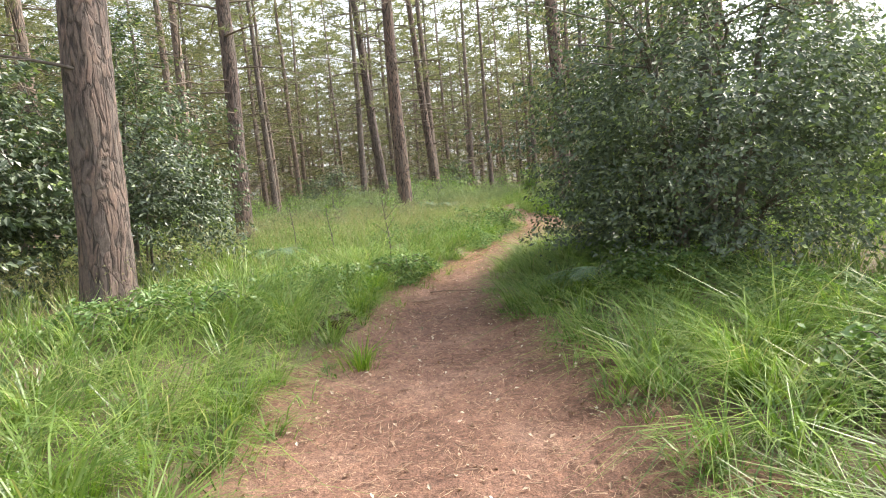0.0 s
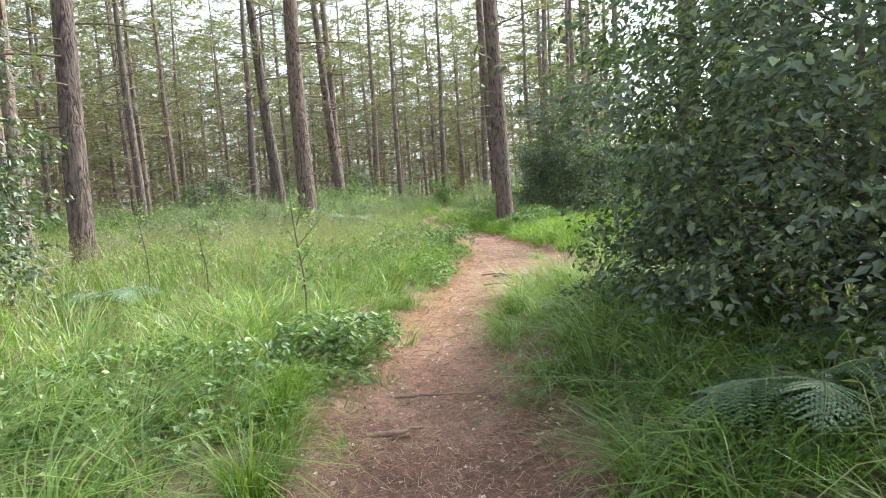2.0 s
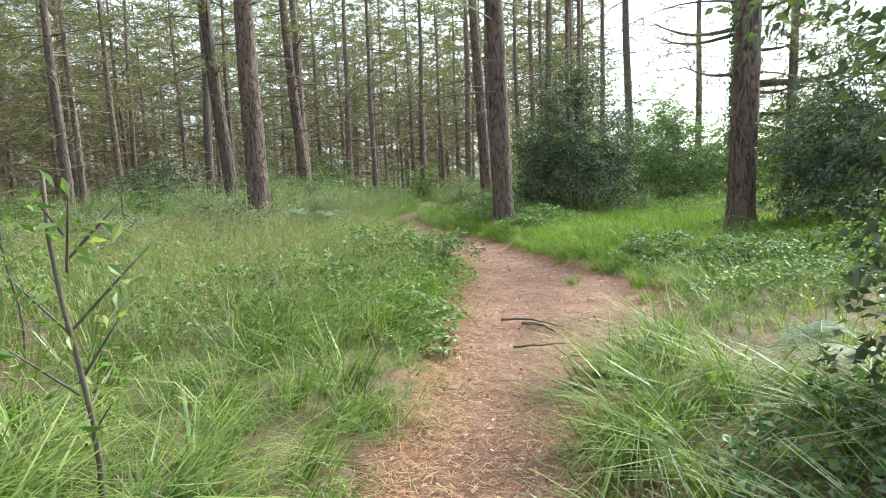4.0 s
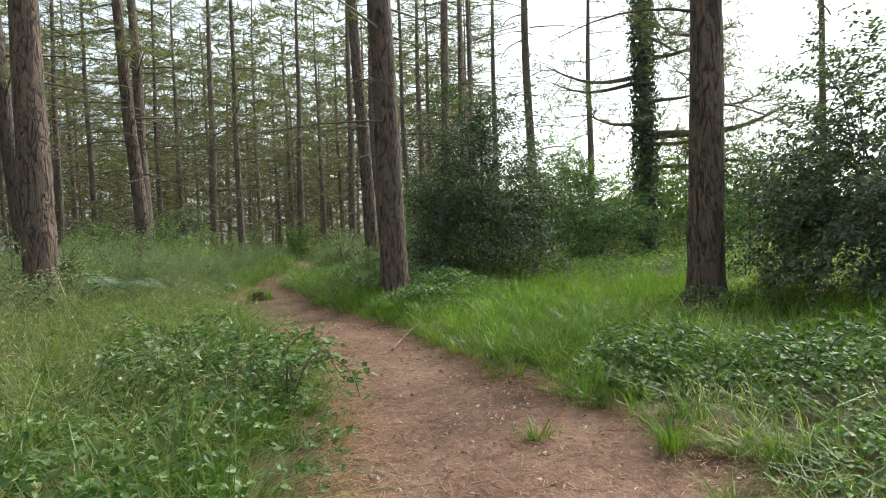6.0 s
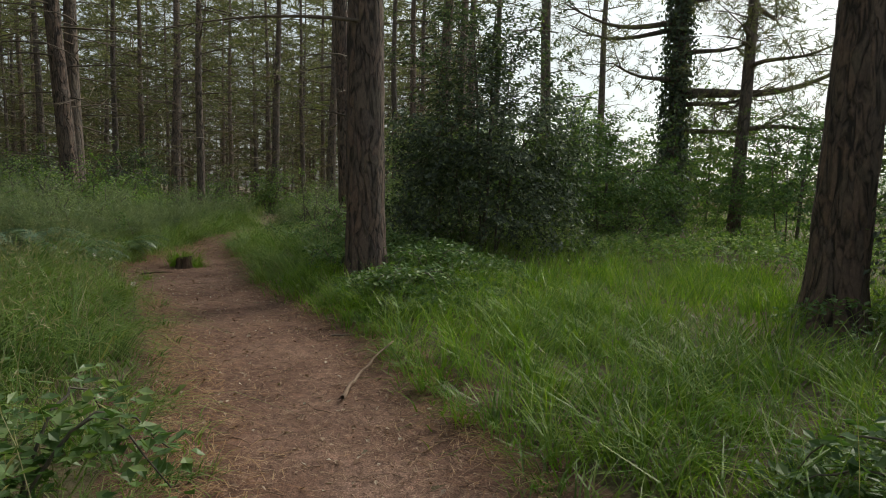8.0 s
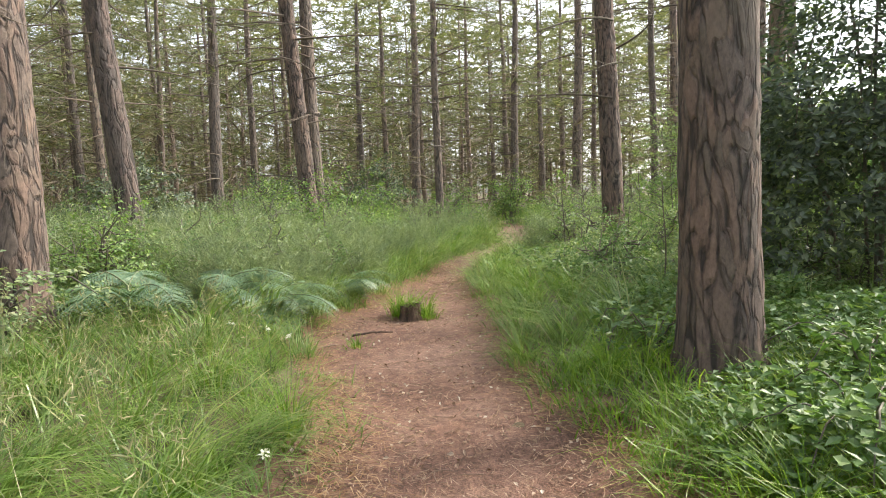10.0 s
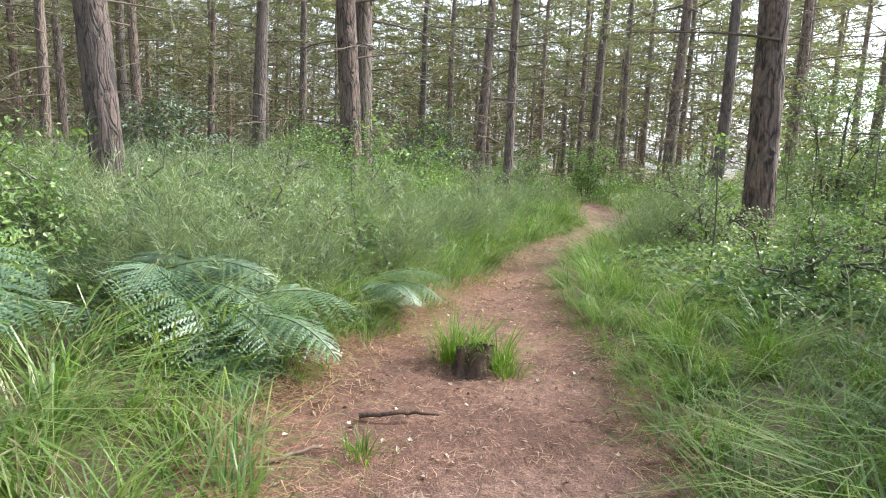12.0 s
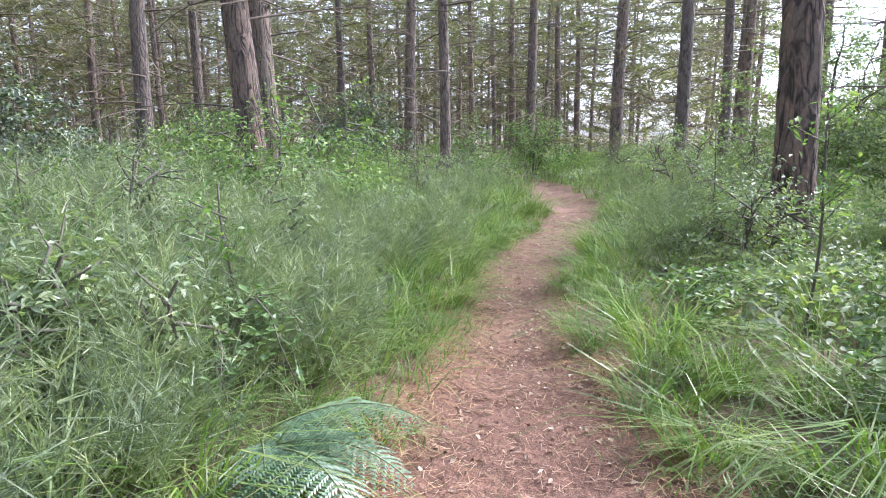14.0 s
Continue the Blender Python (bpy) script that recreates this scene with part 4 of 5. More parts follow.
def grass_mesh(x, y, off, per, height, width, radius, bend=0.6, simple=False, droop=0.0):
    """Tufts of blades; droop is the share that hangs towards the open path."""
    n = len(x)
    hs = height * gr.uniform(0.6, 1.25, n) * np.clip(0.55 + off * 1.1, 0.5, 1.0)
    hs = hs * np.where((x < path_left(y)) & (y > 3.5) & (y < 21.5), np.clip(0.45 + 0.5 * off, 0.45, 1), 1)
    bx, by = np.repeat(x, per), np.repeat(y, per)
    a, rr = gr.uniform(0, 6.283, n * per), np.abs(gr.normal(0, radius, n * per))
    bx, by = bx + np.cos(a) * rr, by + np.sin(a) * rr
    base = np.stack([bx, by, ground_z(bx, by) - 0.02], 1)
    h = np.repeat(hs, per) * gr.uniform(0.45, 1.15, n * per)
    w = width * gr.uniform(0.6, 1.4, n * per)
    open_side = np.where(x < path_left(y), 0.0, np.pi)
    lean_dir = np.where(gr.uniform(size=n) < droop * np.clip(2.2 - off, 0.25, 1), open_side + gr.normal(0, 0.6, n), gr.uniform(0, 6.283, n))
    az = np.where(gr.uniform(size=n * per) < 0.5, a, np.repeat(lean_dir, per)) + gr.normal(0, 0.35, n * per)
    bends = np.repeat(bend * gr.uniform(0.75, 1.2, n), per)
    return blades(base, az, h, w, np.clip(gr.normal(bends, 0.24), 0.05, 1.4), gr, 0.26, simple)


def lawn(name, label, sets, material):
    tagged(new(name, mesh_np(name, *joined(sets), material)), label, "grass", kind="stuff")


clearing = lambda x, y: (x > 3.0) & (x < 9.5) & (y > 13.8) & (y < 21)
X, Y, O = tuft_sites(-5, 8.5, -1.5, 33, 8.0, 0.04, 2.6)
c = clearing(X, Y) | ((X < path_left(Y)) & (Y > 3.5) & (Y < 21.5) & (O < 0.25)) | ((X > 2.0) & (Y > 9.6) & (Y < 14.4))
lawn("tussock_grass", "lush green grass tussocks arching over the path's edges", [grass_mesh(X[~c], Y[~c], O[~c], 48, 0.8, 0.0105, 0.07, 1.15, False, 0.8)], GRASS)
X, Y, O = tuft_sites(-5, 8.5, -1.5, 33, 26, -0.08, 2.6)
c = clearing(X, Y)
lawn("grass", "short green grass between the tussocks", [grass_mesh(X[~c], Y[~c], O[~c], 9, 0.38, 0.0082, 0.09, 0.8)], GRASS)
X, Y, O = tuft_sites(-3, 7, -1.5, 33, 30, -0.02, 0.42)
c = ~((X < path_left(Y)) & (Y > 3.5) & (Y < 14) & (O < 0.2))
lawn("edge_grass", "green grass hanging over the path's edge", [grass_mesh(X[c], Y[c], O[c], 20, 0.46, 0.0092, 0.055, 1.0, False, 0.55)], GRASS)
X, Y, O = tuft_sites(3, 8.5, 13.6, 21.2, 34, -0.05, 2.6)
c = clearing(X, Y)
lawn("clearing_grass", "bright fresh green grass in a small clearing", [grass_mesh(X[c], Y[c], O[c], 22, 0.52, 0.0095, 0.1, 0.85)], GRASS_FRESH)
X, Y, O = tuft_sites(-9, 13, -2, 36, 14, 2.6, 7.0)
c = clearing(X, Y)
lawn("grass", "rough green grass under the pines", [grass_mesh(X[~c], Y[~c], O[~c], 14, 0.62, 0.013, 0.12, 0.6, True)], GRASS)
lawn("clearing_grass", "bright fresh green grass in a small clearing", [grass_mesh(X[c], Y[c], O[c], 26, 0.5, 0.011, 0.15, 0.5, True)], GRASS_FRESH)
X, Y, O = tuft_sites(3.2, 9.5, 13.6, 21, 9, 0.25, 7.0)
lawn("clearing_grass", "soft green grass filling the clearing", [grass_mesh(X, Y, O, 16, 0.42, 0.0085, 0.13, 0.6, True)], GRASS)
X, Y, O = tuft_sites(-26, 28, -6, 62, 2.6, 7.0, 40)
X2, Y2, O2 = tuft_sites(-6, 14, 33, 52, 6, 0.05, 7.0)
lawn("grass", "rough grass deep among the pines", [grass_mesh(X, Y, O, 10, 0.62, 0.03, 0.18, 0.6, True), grass_mesh(X2, Y2, O2, 12, 0.6, 0.02, 0.14, 0.6, True)], GRASS)
# bright tussocks that stand out beside the path
TUSSOCKS = [(-1.35, 3.6, 0.6), (-1.7, 2.6, 0.6), (-1.0, 6.3, 0.5), (-0.95, 7.2, 0.55), (-0.75, 4.6, 0.4), (1.3, 4.1, 0.5), (1.75, 4.7, 0.65), (1.5, 3.3, 0.5), (1.2, 5.8, 0.6), (0.95, 7.6, 0.55),
            (2.75, 13.75, 0.22), (3.3, 13.2, 0.36), (3.0, 12.5, 0.3), (3.55, 12.7, 0.36), (0.9, 13.0, 0.55), (1.2, 14.3, 0.5), (1.45, 20.0, 0.5), (1.2, 19.0, 0.55), (0.85, 20.6, 0.6), (3.4, 20.6, 0.5), (3.6, 18.9, 0.5),
            (2.2, 4.3, 0.66), (2.0, 3.85, 0.55), (2.55, 4.75, 0.62), (3.9, 24.4, 0.6), (3.75, 23.2, 0.55), (1.93, 23.42, 0.5), (2.22, 23.34, 0.46), (2.05, 23.48, 0.48), (2.27, 23.2, 0.26), (3.4, 23.6, 0.55), (3.5, 25.0, 0.6), (3.35, 26.1, 0.5), (1.7, 26.2, 0.5), (1.6, 22.1, 0.2), (2.1, 28.0, 0.45), (-1.25, 8.6, 0.5),
            (0.5, 12.3, 0.55), (0.7, 12.9, 0.5), (0.2, 11.7, 0.55), (0.05, 12.5, 0.6), (0.85, 13.6, 0.5), (-0.3, 11.6, 0.6), (-0.5, 12.6, 0.6), (0.35, 13.2, 0.55)]
for k, (x, y, h) in enumerate(TUSSOCKS):
    n = 240 if h > 0.6 else 150 if h > 0.3 else 81
    a, rr = gr.uniform(0, 6.283, n), np.abs(gr.normal(0, 0.055, n))
    base = np.stack([np.cos(a) * rr, np.sin(a) * rr, 0 * a - 0.02], 1)
    v, t = blades(base, a + gr.normal(0, 0.4, n), h * gr.uniform(0.5, 1.15, n), 0.006 * gr.uniform(0.7, 1.3, n), np.clip(gr.normal(1.1 if h > 0.55 else 0.7, 0.25, n), 0.05, 1.4), gr)
    ob = thing("grass_tussock", "bright green grass tussock beside the path", "grass", "grass tussocks", at=(x, y, float(ground_z(np.float64(x), np.float64(y)))))
    for q in range(3):
        i0, i1 = q * n // 3, (q + 1) * n // 3
        pick = (t[:, 0] // 7 >= i0) & (t[:, 0] // 7 < i1)
        tagged(part("tuft", mesh_np("tuft", v[7 * i0:7 * i1], t[pick] - 7 * i0, GRASS if h > 0.6 else GRASS_FRESH), ob), kind="stuff")
# pale flowering stems above the grass
n = 2000
x, y = gr.uniform(-7, 7, n), gr.uniform(1, 34, n)
k = (off_path(x, y) > 0.25) & ~((x > 0.8) & (y < 10)) & (gr.uniform(size=n) < np.clip(0.5 + 0.5 * wave(x * 0.8, y * 0.8), 0.1, 1))
x, y = x[k], y[k]
v, t = blades(np.stack([x, y, ground_z(x, y)], 1), gr.uniform(0, 6.283, len(x)), gr.uniform(0.5, 0.95, len(x)), np.full(len(x), 0.0038), gr.uniform(0.05, 0.5, len(x)), gr)
lawn("seeding_grass", "pale dry flowering grass stems", [(v, t)], GRASS_DRY)
n = 17000
x, y = gr.uniform(-10, 2.5, n), gr.uniform(6.5, 21.5, n)
k = (off_path(x, y) > 0.4) & (x < path_left(y)) & (gr.uniform(size=n) < np.clip(0.45 + 0.5 * wave(x * 0.6 + 2, y * 0.6), 0.05, 1))
x, y = x[k], y[k]
a, h, b = gr.uniform(0, 6.283, len(x)), gr.uniform(0.45, 0.8, len(x)), gr.uniform(0.05, 0.4, len(x))
base = np.stack([x, y, ground_z(x, y)], 1)
v, t = blades(base, a, h, np.full(len(x), 0.0045), b, gr, 0.15, True)
tip = base + np.stack([np.cos(a) * h * (0.15 + 0.85 * b), np.sin(a) * h * (0.15 + 0.85 * b), h * (1 - 0.5 * b)], 1)
tip = np.repeat(tip, 6, 0) + gr.normal(0, 0.018, (len(tip) * 6, 3)) * [1, 1, 2.5]
side = np.stack([gr.normal(size=len(tip)), gr.normal(size=len(tip)), 0.2 * gr.normal(size=len(tip))], 1)
lawn("feathery_grass", "pale feathery seed heads over the grass", [(v, t), leaves(tip, side, 0.045, 0.006, gr)], GRASS_DRY)


# ---------------------------------------------------------------- brambles, broom and leafy undergrowth
def undergrowth(name, label, patches, leaf, material, seed, category="undergrowth"):
    r = np.random.default_rng(seed)
    sets = []
    for x, y, rx, ry, h, n in patches:
        m = n // 3
        a, q = r.uniform(0, 6.283, m), np.sqrt(r.uniform(0, 1, m))
        px, py = x + np.cos(a) * q * rx, y + np.sin(a) * q * ry
        ok = off_path(px, py) > -0.02
        px, py, q = px[ok], py[ok], q[ok]
        top = h * (1 - 0.55 * q ** 2) * (0.75 + 0.3 * wave(px * 2.2, py * 2.2))
        c = np.stack([px, py, ground_z(px, py) + np.clip(top, 0.06, 9) * r.uniform(0.35, 1.0, len(px)) ** 0.6], 1)
        c = np.repeat(c, 3, 0) + r.normal(0, leaf * 0.6, (len(c) * 3, 3)) * [1, 1, 0.4]
        sets.append(leaves(c, r.normal(0, 0.42, c.shape) + [0, 0, 1], leaf, leaf * 0.75, r, 0.2, False))
    tagged(new(name, mesh_np(name, *joined(sets), material)), label, category, kind="stuff")


undergrowth("brambles", "low dark green brambles with toothed leaves", [
    (0.7, 13.6, 0.95, 1.5, 0.5, 1500), (0.3, 15.6, 1.3, 1.4, 0.55, 1600), (-0.6, 13.0, 1.2, 1.8, 0.6, 1800), (0.6, 11.9, 0.5, 0.8, 0.4, 1400),
    (4.5, 14.3, 0.95, 0.8, 0.35, 2600), (5.2, 13.2, 1.2, 0.9, 0.4, 2400), (4.1, 12.0, 0.9, 0.7, 0.35, 1500), (4.3, 19.3, 0.9, 0.9, 0.5, 3200), (5.3, 20.4, 1.1, 1.0, 0.6, 2800), (4.9, 21.8, 1.2, 1.0, 0.6, 2400),
    ], 0.052, BRAMBLE, 1)
undergrowth("brambles", "low brambles among the grass", [
    (-1.9, 7.4, 1.2, 1.0, 0.42, 1500), (-3.2, 6.3, 1.2, 0.9, 0.45, 2200), (-0.5, 8.2, 0.5, 0.7, 0.42, 1000), (2.3, 3.0, 0.45, 0.6, 0.4, 1300), (1.3, 6.8, 0.5, 0.9, 0.3, 1200),
    (7.3, 16.4, 1.0, 0.8, 0.45, 1000), (2.2, 6.0, 0.9, 1.2, 0.5, 2600), (1.9, 8.2, 0.9, 1.2, 0.5, 2600), (2.8, 4.6, 0.9, 0.9, 0.5, 2000)], 0.05, BRAMBLE, 6)
undergrowth("leafy_undergrowth", "mixed light green undergrowth beneath the pines", [
    (-0.7, 26.5, 1.8, 1.8, 0.75, 5000), (0.6, 27.8, 1.2, 1.6, 0.6, 3600), (-2.6, 29.5, 2.2, 2.4, 0.8, 4000), (1.4, 30.6, 1.4, 1.8, 0.7, 3000), (5.3, 25.2, 1.6, 2.0, 0.6, 5000), (6.5, 28.0, 1.8, 2.4, 0.8, 4000),
    (8.4, 24.0, 2.0, 2.4, 0.7, 3000), (-4.5, 33.0, 3.0, 3.0, 0.9, 3600), (1.0, 37.0, 3.0, 3.0, 0.9, 3600), (8.0, 36.0, 3.0, 4.0, 0.9, 3600), (-9.0, 22.0, 3.5, 5.0, 0.7, 3600), (-5.5, 20.5, 2.5, 2.5, 0.6, 3000),
    ], 0.06, SCRUB, 2)
undergrowth("leafy_undergrowth", "light green undergrowth at the edges of the wood", [
    (10.5, 21.5, 2.5, 2.0, 0.8, 3600), (12.5, 18.5, 3.0, 2.5, 0.9, 3000), (-3.2, 16.0, 2.4, 2.4, 0.5, 2800), (13.0, 12.0, 3.0, 3.0, 0.9, 2600), (-8.0, 13.5, 2.5, 2.5, 0.8, 2600), (18.5, 26.0, 4.0, 4.0, 1.0, 2600),
    (3.0, 46.0, 6.0, 4.0, 1.1, 4000), (-8.0, 46.0, 6.0, 5.0, 1.1, 4000), (13.0, 44.0, 5.0, 5.0, 1.2, 3600), (7.0, 13.5, 1.6, 1.6, 0.5, 2600)], 0.075, OAK, 7)


def bramble_bush(x, y, reach, height, canes, seed, leaf=0.066):
    """Arching canes that root at one crown, with broad toothed leaves in threes along them."""
    r = np.random.default_rng(seed)
    ob = thing("bramble_bush", "bramble with arching canes and broad green leaves", "bramble", "brambles beside the path", at=(x, y, float(ground_z(np.float64(x), np.float64(y)))))
    for k in range(canes):
        az = 6.283 * (k + r.uniform(0, 0.8)) / canes
        s = np.linspace(0, 1, 9)
        p = np.stack([np.cos(az) * s * reach, np.sin(az) * s * reach, height * (2.6 * s - 2.3 * s ** 2) * r.uniform(0.8, 1.15)], 1) + r.normal(0, 0.015, (9, 3)) * s[:, None]
        cane = part("cane", mesh_np("cane", *tube(p, 0.006 * (1 - 0.7 * s) + 0.001, 5), STEM, True), ob)
        f = r.uniform(0.12, 1.0, 26)
        c = np.stack([np.interp(f, s, p[:, i]) for i in range(3)], 1) + r.normal(0, 0.06, (26, 3)) * [1, 1, 0.6]
        c = np.repeat(c, 3, 0) + r.normal(0, 0.045, (78, 3)) * [1, 1, 0.4]
        c[:, 2] = np.maximum(c[:, 2], 0.03)
        tagged(part("leaflet_spray", mesh_np("leaflet_spray", *leaves(c, r.normal(0, 0.35, c.shape) + [0, 0, 1], leaf, leaf * 0.72, r, 0.18, True), BRAMBLE), cane), kind="stuff")


for k, (x, y, reach, h, n) in enumerate([(1.35, 14.6, 0.5, 0.6, 7), (1.4, 15.7, 0.5, 0.55, 7), (0.7, 15.2, 0.6, 0.7, 8), (0.6, 16.6, 0.6, 0.65, 7),
                                         (4.3, 14.4, 0.55, 0.4, 8), (5.0, 13.6, 0.6, 0.45, 8), (4.1, 19.2, 0.55, 0.5, 8), (4.7, 20.0, 0.6, 0.55, 8), (3.8, 20.9, 0.45, 0.5, 6), (-0.7, 8.1, 0.45, 0.45, 7),
                                         (2.2, 2.95, 0.42, 0.45, 7), (-2.6, 6.0, 0.6, 0.5, 7), (-3.3, 5.9, 0.6, 0.5, 7), (4.2, 24.3, 0.55, 0.5, 7), (4.0, 26.2, 0.5, 0.5, 6), (0.3, 25.2, 0.6, 0.75, 7)]):
    bramble_bush(x, y, reach, h, n, 300 + k)


for k, (x, y, reach, h, n) in enumerate([(0.9, 24.9, 0.5, 0.8, 7), (-0.3, 24.3, 0.7, 0.95, 8), (0.0, 26.4, 0.7, 0.95, 8), (-1.3, 25.1, 0.7, 1.05, 8), (0.9, 26.0, 0.5, 0.7, 6), (-1.0, 27.6, 0.7, 1.0, 7)]):
    bramble_bush(x, y, reach, h, n, 340 + k, 0.05)


def broom(sites, seed):
    """Feathery grey-green tufts of fine upright shoots."""
    r = np.random.default_rng(seed)
    for x, y, h in sites:
        m = 220 if y < 29 and -1.5 < x < 3 else 110 if y < 29 else 80
        u = unit(r.normal(size=(m, 3)))
        u[:, 2] = np.abs(u[:, 2])
        q = u * r.uniform(0.35, 1, (m, 1)) * [h * 0.55, h * 0.55, h * 0.85] * (1 + 0.25 * np.sin(u[:, :1] * 6 + x * 9))
        ob = thing("broom_bush", "feathery grey-green broom bush with fine shoots", "shrub", "broom bushes", at=(x, y, float(ground_z(np.float64(x), np.float64(y)))))
        for g in range(4):
            part("stem", mesh_np("stem", *tube([[0, 0, 0], q[g] * 0.5 + [0, 0, 0.05], q[g]], [0.006, 0.005, 0.002], 4), GREEN_STEM, True), ob)
            sp = [needle_spray(c, unit(unit(c + [0, 0, 0.2]) + r.normal(0, 0.25, 3) + [0, 0, 0.5]), 0.28 * h ** 0.5, r, 20 if m > 200 else 14, 0.009 if m > 200 else 0.014) for c in q[g::4]]
            tagged(part("spray", mesh_np("spray", *joined(sp), BROOM), ob), kind="stuff")


br = np.random.default_rng(31)
sites = [(1.35, 25.6, 0.75), (1.2, 26.6, 0.8), (1.6, 27.6, 0.7), (0.5, 24.9, 0.8), (0.4, 26.1, 0.95), (-0.4, 24.6, 0.95), (0.75, 24.3, 0.85), (1.0, 25.2, 0.9), (0.1, 25.4, 1.05), (-0.2, 23.9, 0.95), (-0.9, 25.3, 1.1), (0.85, 26.0, 0.95), (-1.0, 24.3, 1.05), (0.2, 27.0, 1.0), (-0.6, 26.6, 1.1), (0.9, 27.2, 0.9), (2.2, 29.6, 0.75), (1.9, 30.8, 0.85)]
while len(sites) < 120:
    x, y = br.uniform(-6, 8.5), br.uniform(23.5, 35)
    if off_path(x, y) > 0.5 and (x < 3 or y > 27) and all((x - a) ** 2 + (y - b) ** 2 > 0.3 for a, b, _ in sites):
        sites.append((x, y, br.uniform(0.6, 0.95) + (0.35 if x < 0.6 and y < 31 else 0)))
broom(sites, 4)

# white flower heads in the grass
for k, (x, y) in enumerate([(1.13, 20.9), (1.3, 20.75), (0.85, 21.0), (1.6, 18.9)]):
    ob = thing("white_flower", "small white flower head in the grass", "flower", "white flowers", at=(x, y, float(ground_z(np.float64(x), np.float64(y)))))
    part("stem", mesh_np("stem", *tube([[0, 0, 0], [0.01, 0, 0.2], [0, 0.01, 0.36]], [0.003, 0.003, 0.002], 5), GREEN_STEM, True), ob)
    cen = np.array([0, 0.01, 0.37]) + gr.normal(0, 0.009, (26, 3))
    part("petals", mesh_np("petals", *leaves(cen, gr.normal(0, 0.6, (26, 3)) + [0, 0, 1], 0.013, 0.01, gr), FLOWER), ob)

# ---------------------------------------------------------------- litter on the path
lr = np.random.default_rng(55)


def on_path(n, y0=-1, y1=36, margin=0.25):
    y = lr.uniform(y0, y1, n)
    x = path_left(y) - margin + (path_right(y) - path_left(y) + 2 * margin) * lr.uniform(0, 1, n)
    return x, y


x, y = on_path(70000, 0.5, 31)
a, ln = lr.uniform(0, 6.283, len(x)), lr.uniform(0.03, 0.1, len(x))
z = np.maximum(ground_z(x, y), -0.04) + 0.016 + lr.uniform(0, 0.006, len(x))
d = np.stack([np.cos(a), np.sin(a), lr.normal(0, 0.08, len(x))], 1)
s = np.stack([-np.sin(a), np.cos(a), 0 * a], 1) * 0.002
c = np.stack([x, y, z], 1)
v = np.stack([c - d * ln[:, None] / 2 - s, c - d * ln[:, None] / 2 + s, c + d * ln[:, None] / 2], 1).reshape(-1, 3)
tagged(new("fallen_needles", mesh_np("fallen_needles", v, np.arange(len(v)).reshape(-1, 3), LITTER)), "fallen brown pine needles on the path", "litter", kind="stuff")
# long straw-coloured needles drifted against the path's edges
y = lr.uniform(9, 28, 15000)
left = lr.uniform(size=len(y)) < 0.62
x = np.where(left, path_left(y) + np.abs(lr.normal(0, 0.22, len(y))) - 0.15, path_right(y) - np.abs(lr.normal(0, 0.16, len(y))) + 0.12)
a, ln = lr.uniform(0, 6.283, len(x)), lr.uniform(0.07, 0.17, len(x))
c = np.stack([x, y, np.maximum(ground_z(x, y), -0.04) + 0.02 + lr.uniform(0, 0.012, len(x))], 1)
d = np.stack([np.cos(a), np.sin(a), lr.normal(0, 0.1, len(x))], 1) * ln[:, None] / 2
s = np.stack([-np.sin(a), np.cos(a), 0 * a], 1) * 0.0024
v = np.stack([c - d - s, c - d + s, c + d], 1).reshape(-1, 3)
tagged(new("needle_drift", mesh_np("needle_drift", v, np.arange(len(v)).reshape(-1, 3), STRAW)), "straw-coloured pine needles drifted along the path's edges", "litter", kind="stuff")
x, y = on_path(5200, 0.5, 33)
c = np.stack([x, y, np.maximum(ground_z(x, y), -0.04) + 0.022], 1)
tagged(new("fallen_leaves", mesh_np("fallen_leaves", *leaves(c, lr.normal(0, 0.3, c.shape) + [0, 0, 1], 0.034, 0.022, lr), DEAD_LEAF)), "curled pale dead leaves on the path", "litter", kind="stuff")
x, y = on_path(1500, 0.5, 33)
pieces = []
for px, py in zip(x, y):
    a, ln = lr.uniform(0, 6.283), lr.uniform(0.03, 0.13)
    z = max(float(ground_z(np.float64(px), np.float64(py))), -0.04) + 0.02
    dd = np.array([math.cos(a), math.sin(a), 0]) * ln / 2
    pieces.append(tube([np.array([px, py, z]) - dd, np.array([px, py, z + 0.006]) + lr.normal(0, 0.012, 3) * [1, 1, 0], np.array([px, py, z]) + dd], [0.0026, 0.0022, 0.0012], 4))
tagged(new("small_twigs", mesh_np("small_twigs", *joined(pieces), STICK, True)), "small fallen twigs strewn on the path", "litter", kind="stuff")


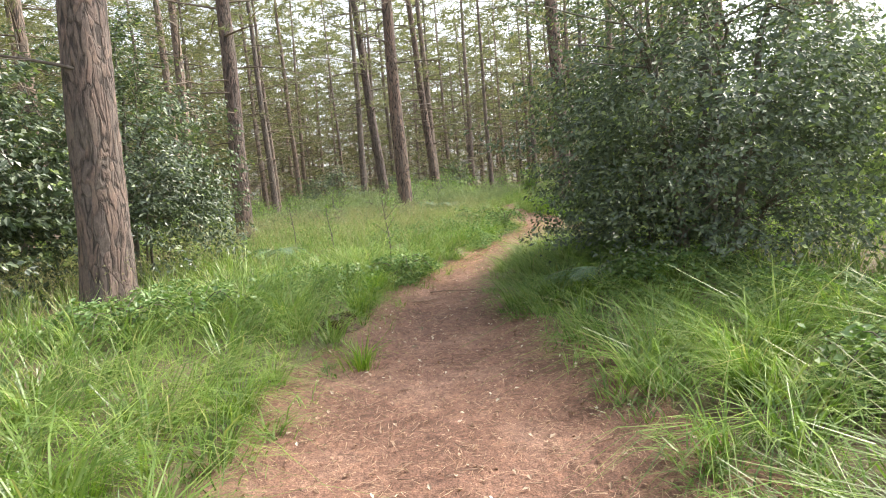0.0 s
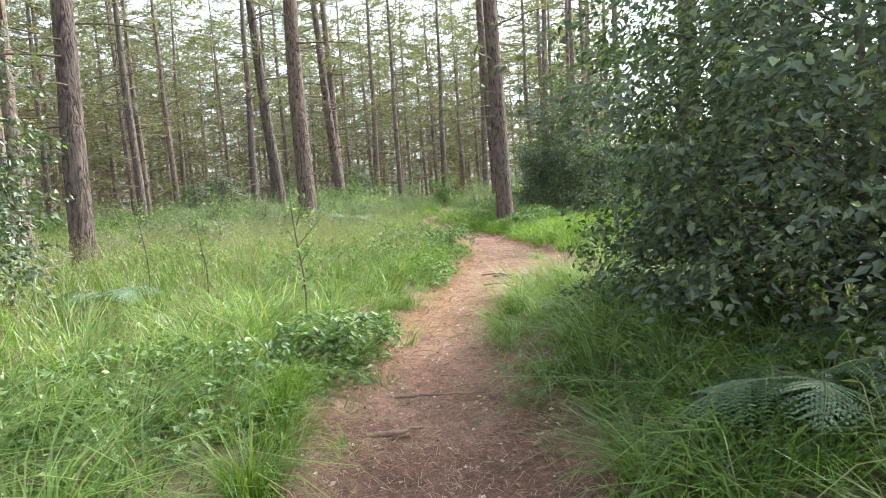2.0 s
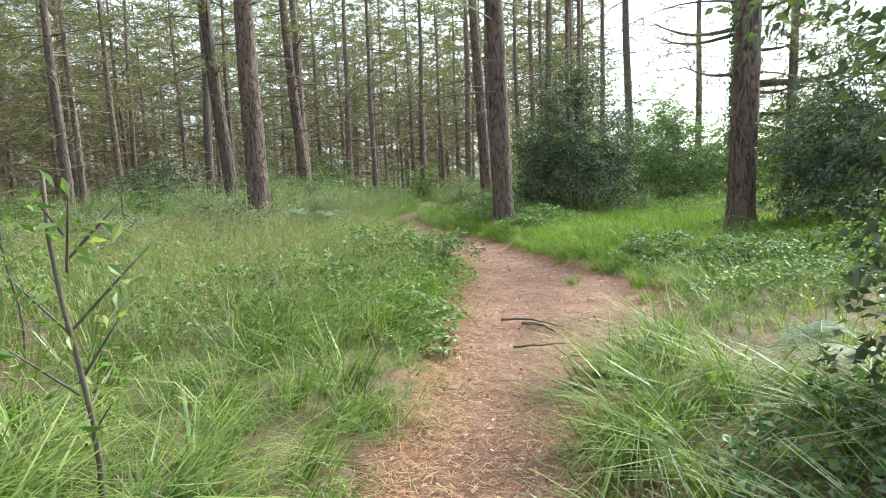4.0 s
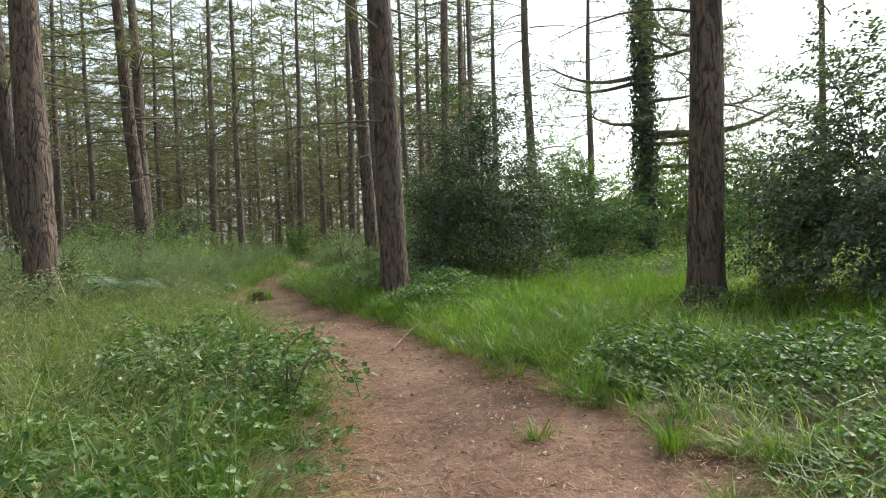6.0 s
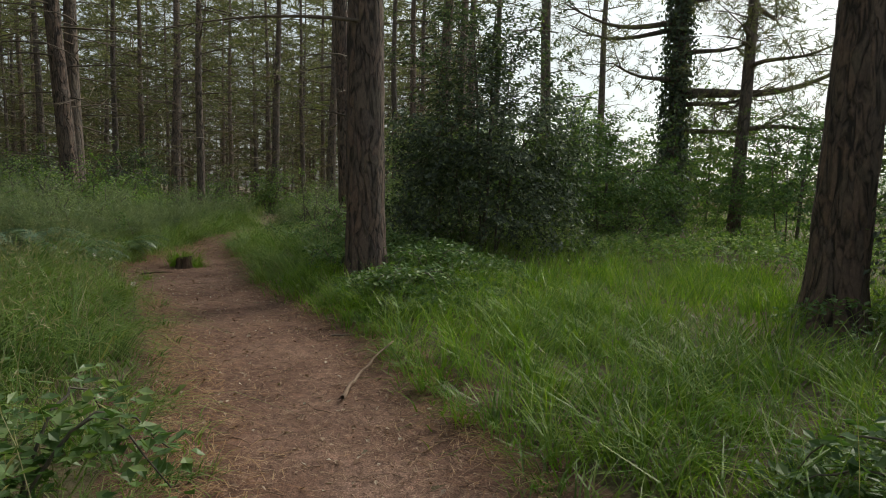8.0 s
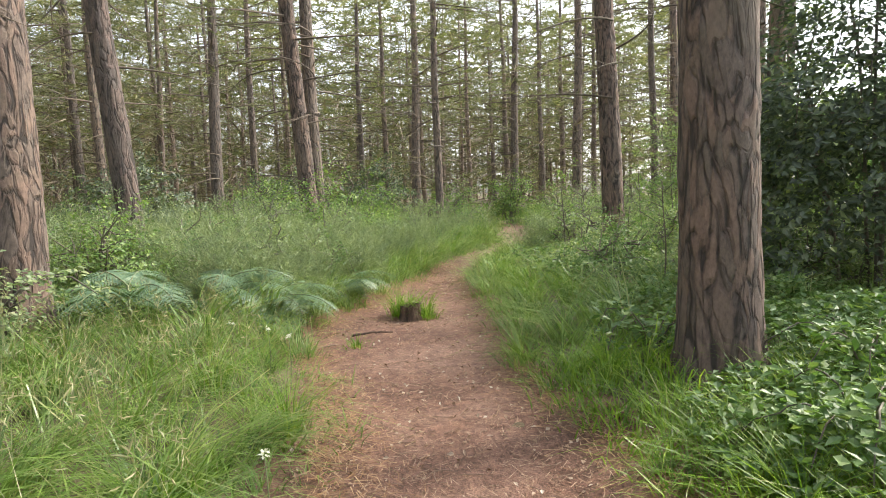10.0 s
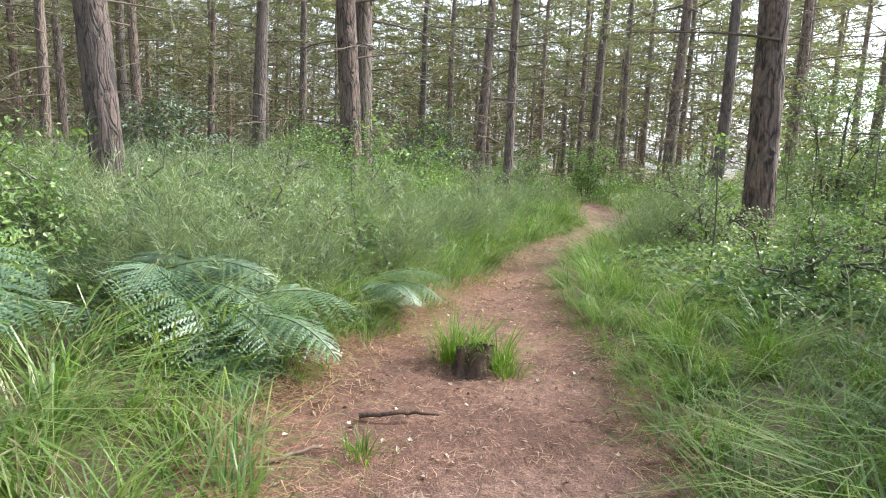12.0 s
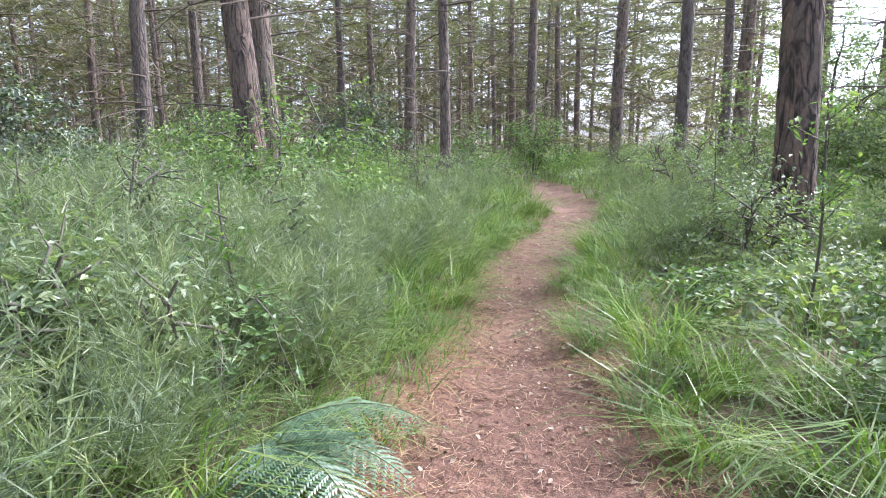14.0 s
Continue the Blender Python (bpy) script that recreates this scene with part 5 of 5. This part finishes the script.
def stick(points, radius, label, material=STICK):
    p = np.array(points, float)
    at = p.mean(0)
    t = np.linspace(0, 1, len(p))
    tt = np.linspace(0, 1, 12)
    q = np.stack([np.interp(tt, t, p[:, k]) for k in range(3)], 1) - at
    q[1:-1] += lr.normal(0, 0.007, (10, 3)) * [1, 1, 0.4]
    thing("stick", label, "stick", "fallen sticks", at=tuple(at), data=mesh_np("stick", *tube(q, radius * (1 - 0.55 * tt), 7), material, True))


stick([(2.8, 16.8, 0.0), (2.98, 17.1, 0.03), (3.34, 17.45, 0.14)], 0.014, "pale bent stick leaning into the grass")
stick([(1.52, 22.44, 0.0), (1.7, 22.47, 0.015), (1.9, 22.51, 0.005)], 0.014, "dark straight stick lying on the path", STUMP_SIDE)
stick([(1.38, 12.22, 0.0), (1.6, 12.08, 0.02), (1.8, 11.82, -0.01)], 0.013, "knotted root across the path", TWIG)
stick([(1.5, 12.02, 0.0), (1.62, 11.9, 0.015), (1.68, 11.7, -0.01)], 0.016, "knotted root across the path", TWIG)
stick([(1.2, 11.35, 0.0), (1.4, 11.3, 0.01), (1.6, 11.32, 0.0)], 0.012, "dark thin root on the path", TWIG)
stick([(1.5, 11.0, 0.0), (1.62, 10.9, 0.01), (1.75, 10.95, 0.0)], 0.01, "dark twig on the path", TWIG)
stick([(-0.5, 6.95, 0.0), (-0.36, 6.93, 0.01), (-0.2, 6.98, 0.0)], 0.018, "short thick brown stick on the path")
stick([(-0.3, 7.5, 0.0), (0.0, 7.42, 0.01), (0.25, 7.4, 0.0)], 0.008, "long thin twig across the path")
stick([(2.95, 21.7, 0.0), (3.05, 21.6, 0.01), (3.12, 21.5, 0.0)], 0.011, "dark stick at the path's edge", TWIG)
stick([(3.1, 18.3, 0.0), (3.3, 18.25, 0.01), (3.45, 18.1, 0.0)], 0.01, "dark stick at the path's edge", TWIG)
stick([(1.2, 21.9, 0.0), (1.32, 22.0, 0.01), (1.42, 22.12, 0.0)], 0.012, "pale stick under the fern")
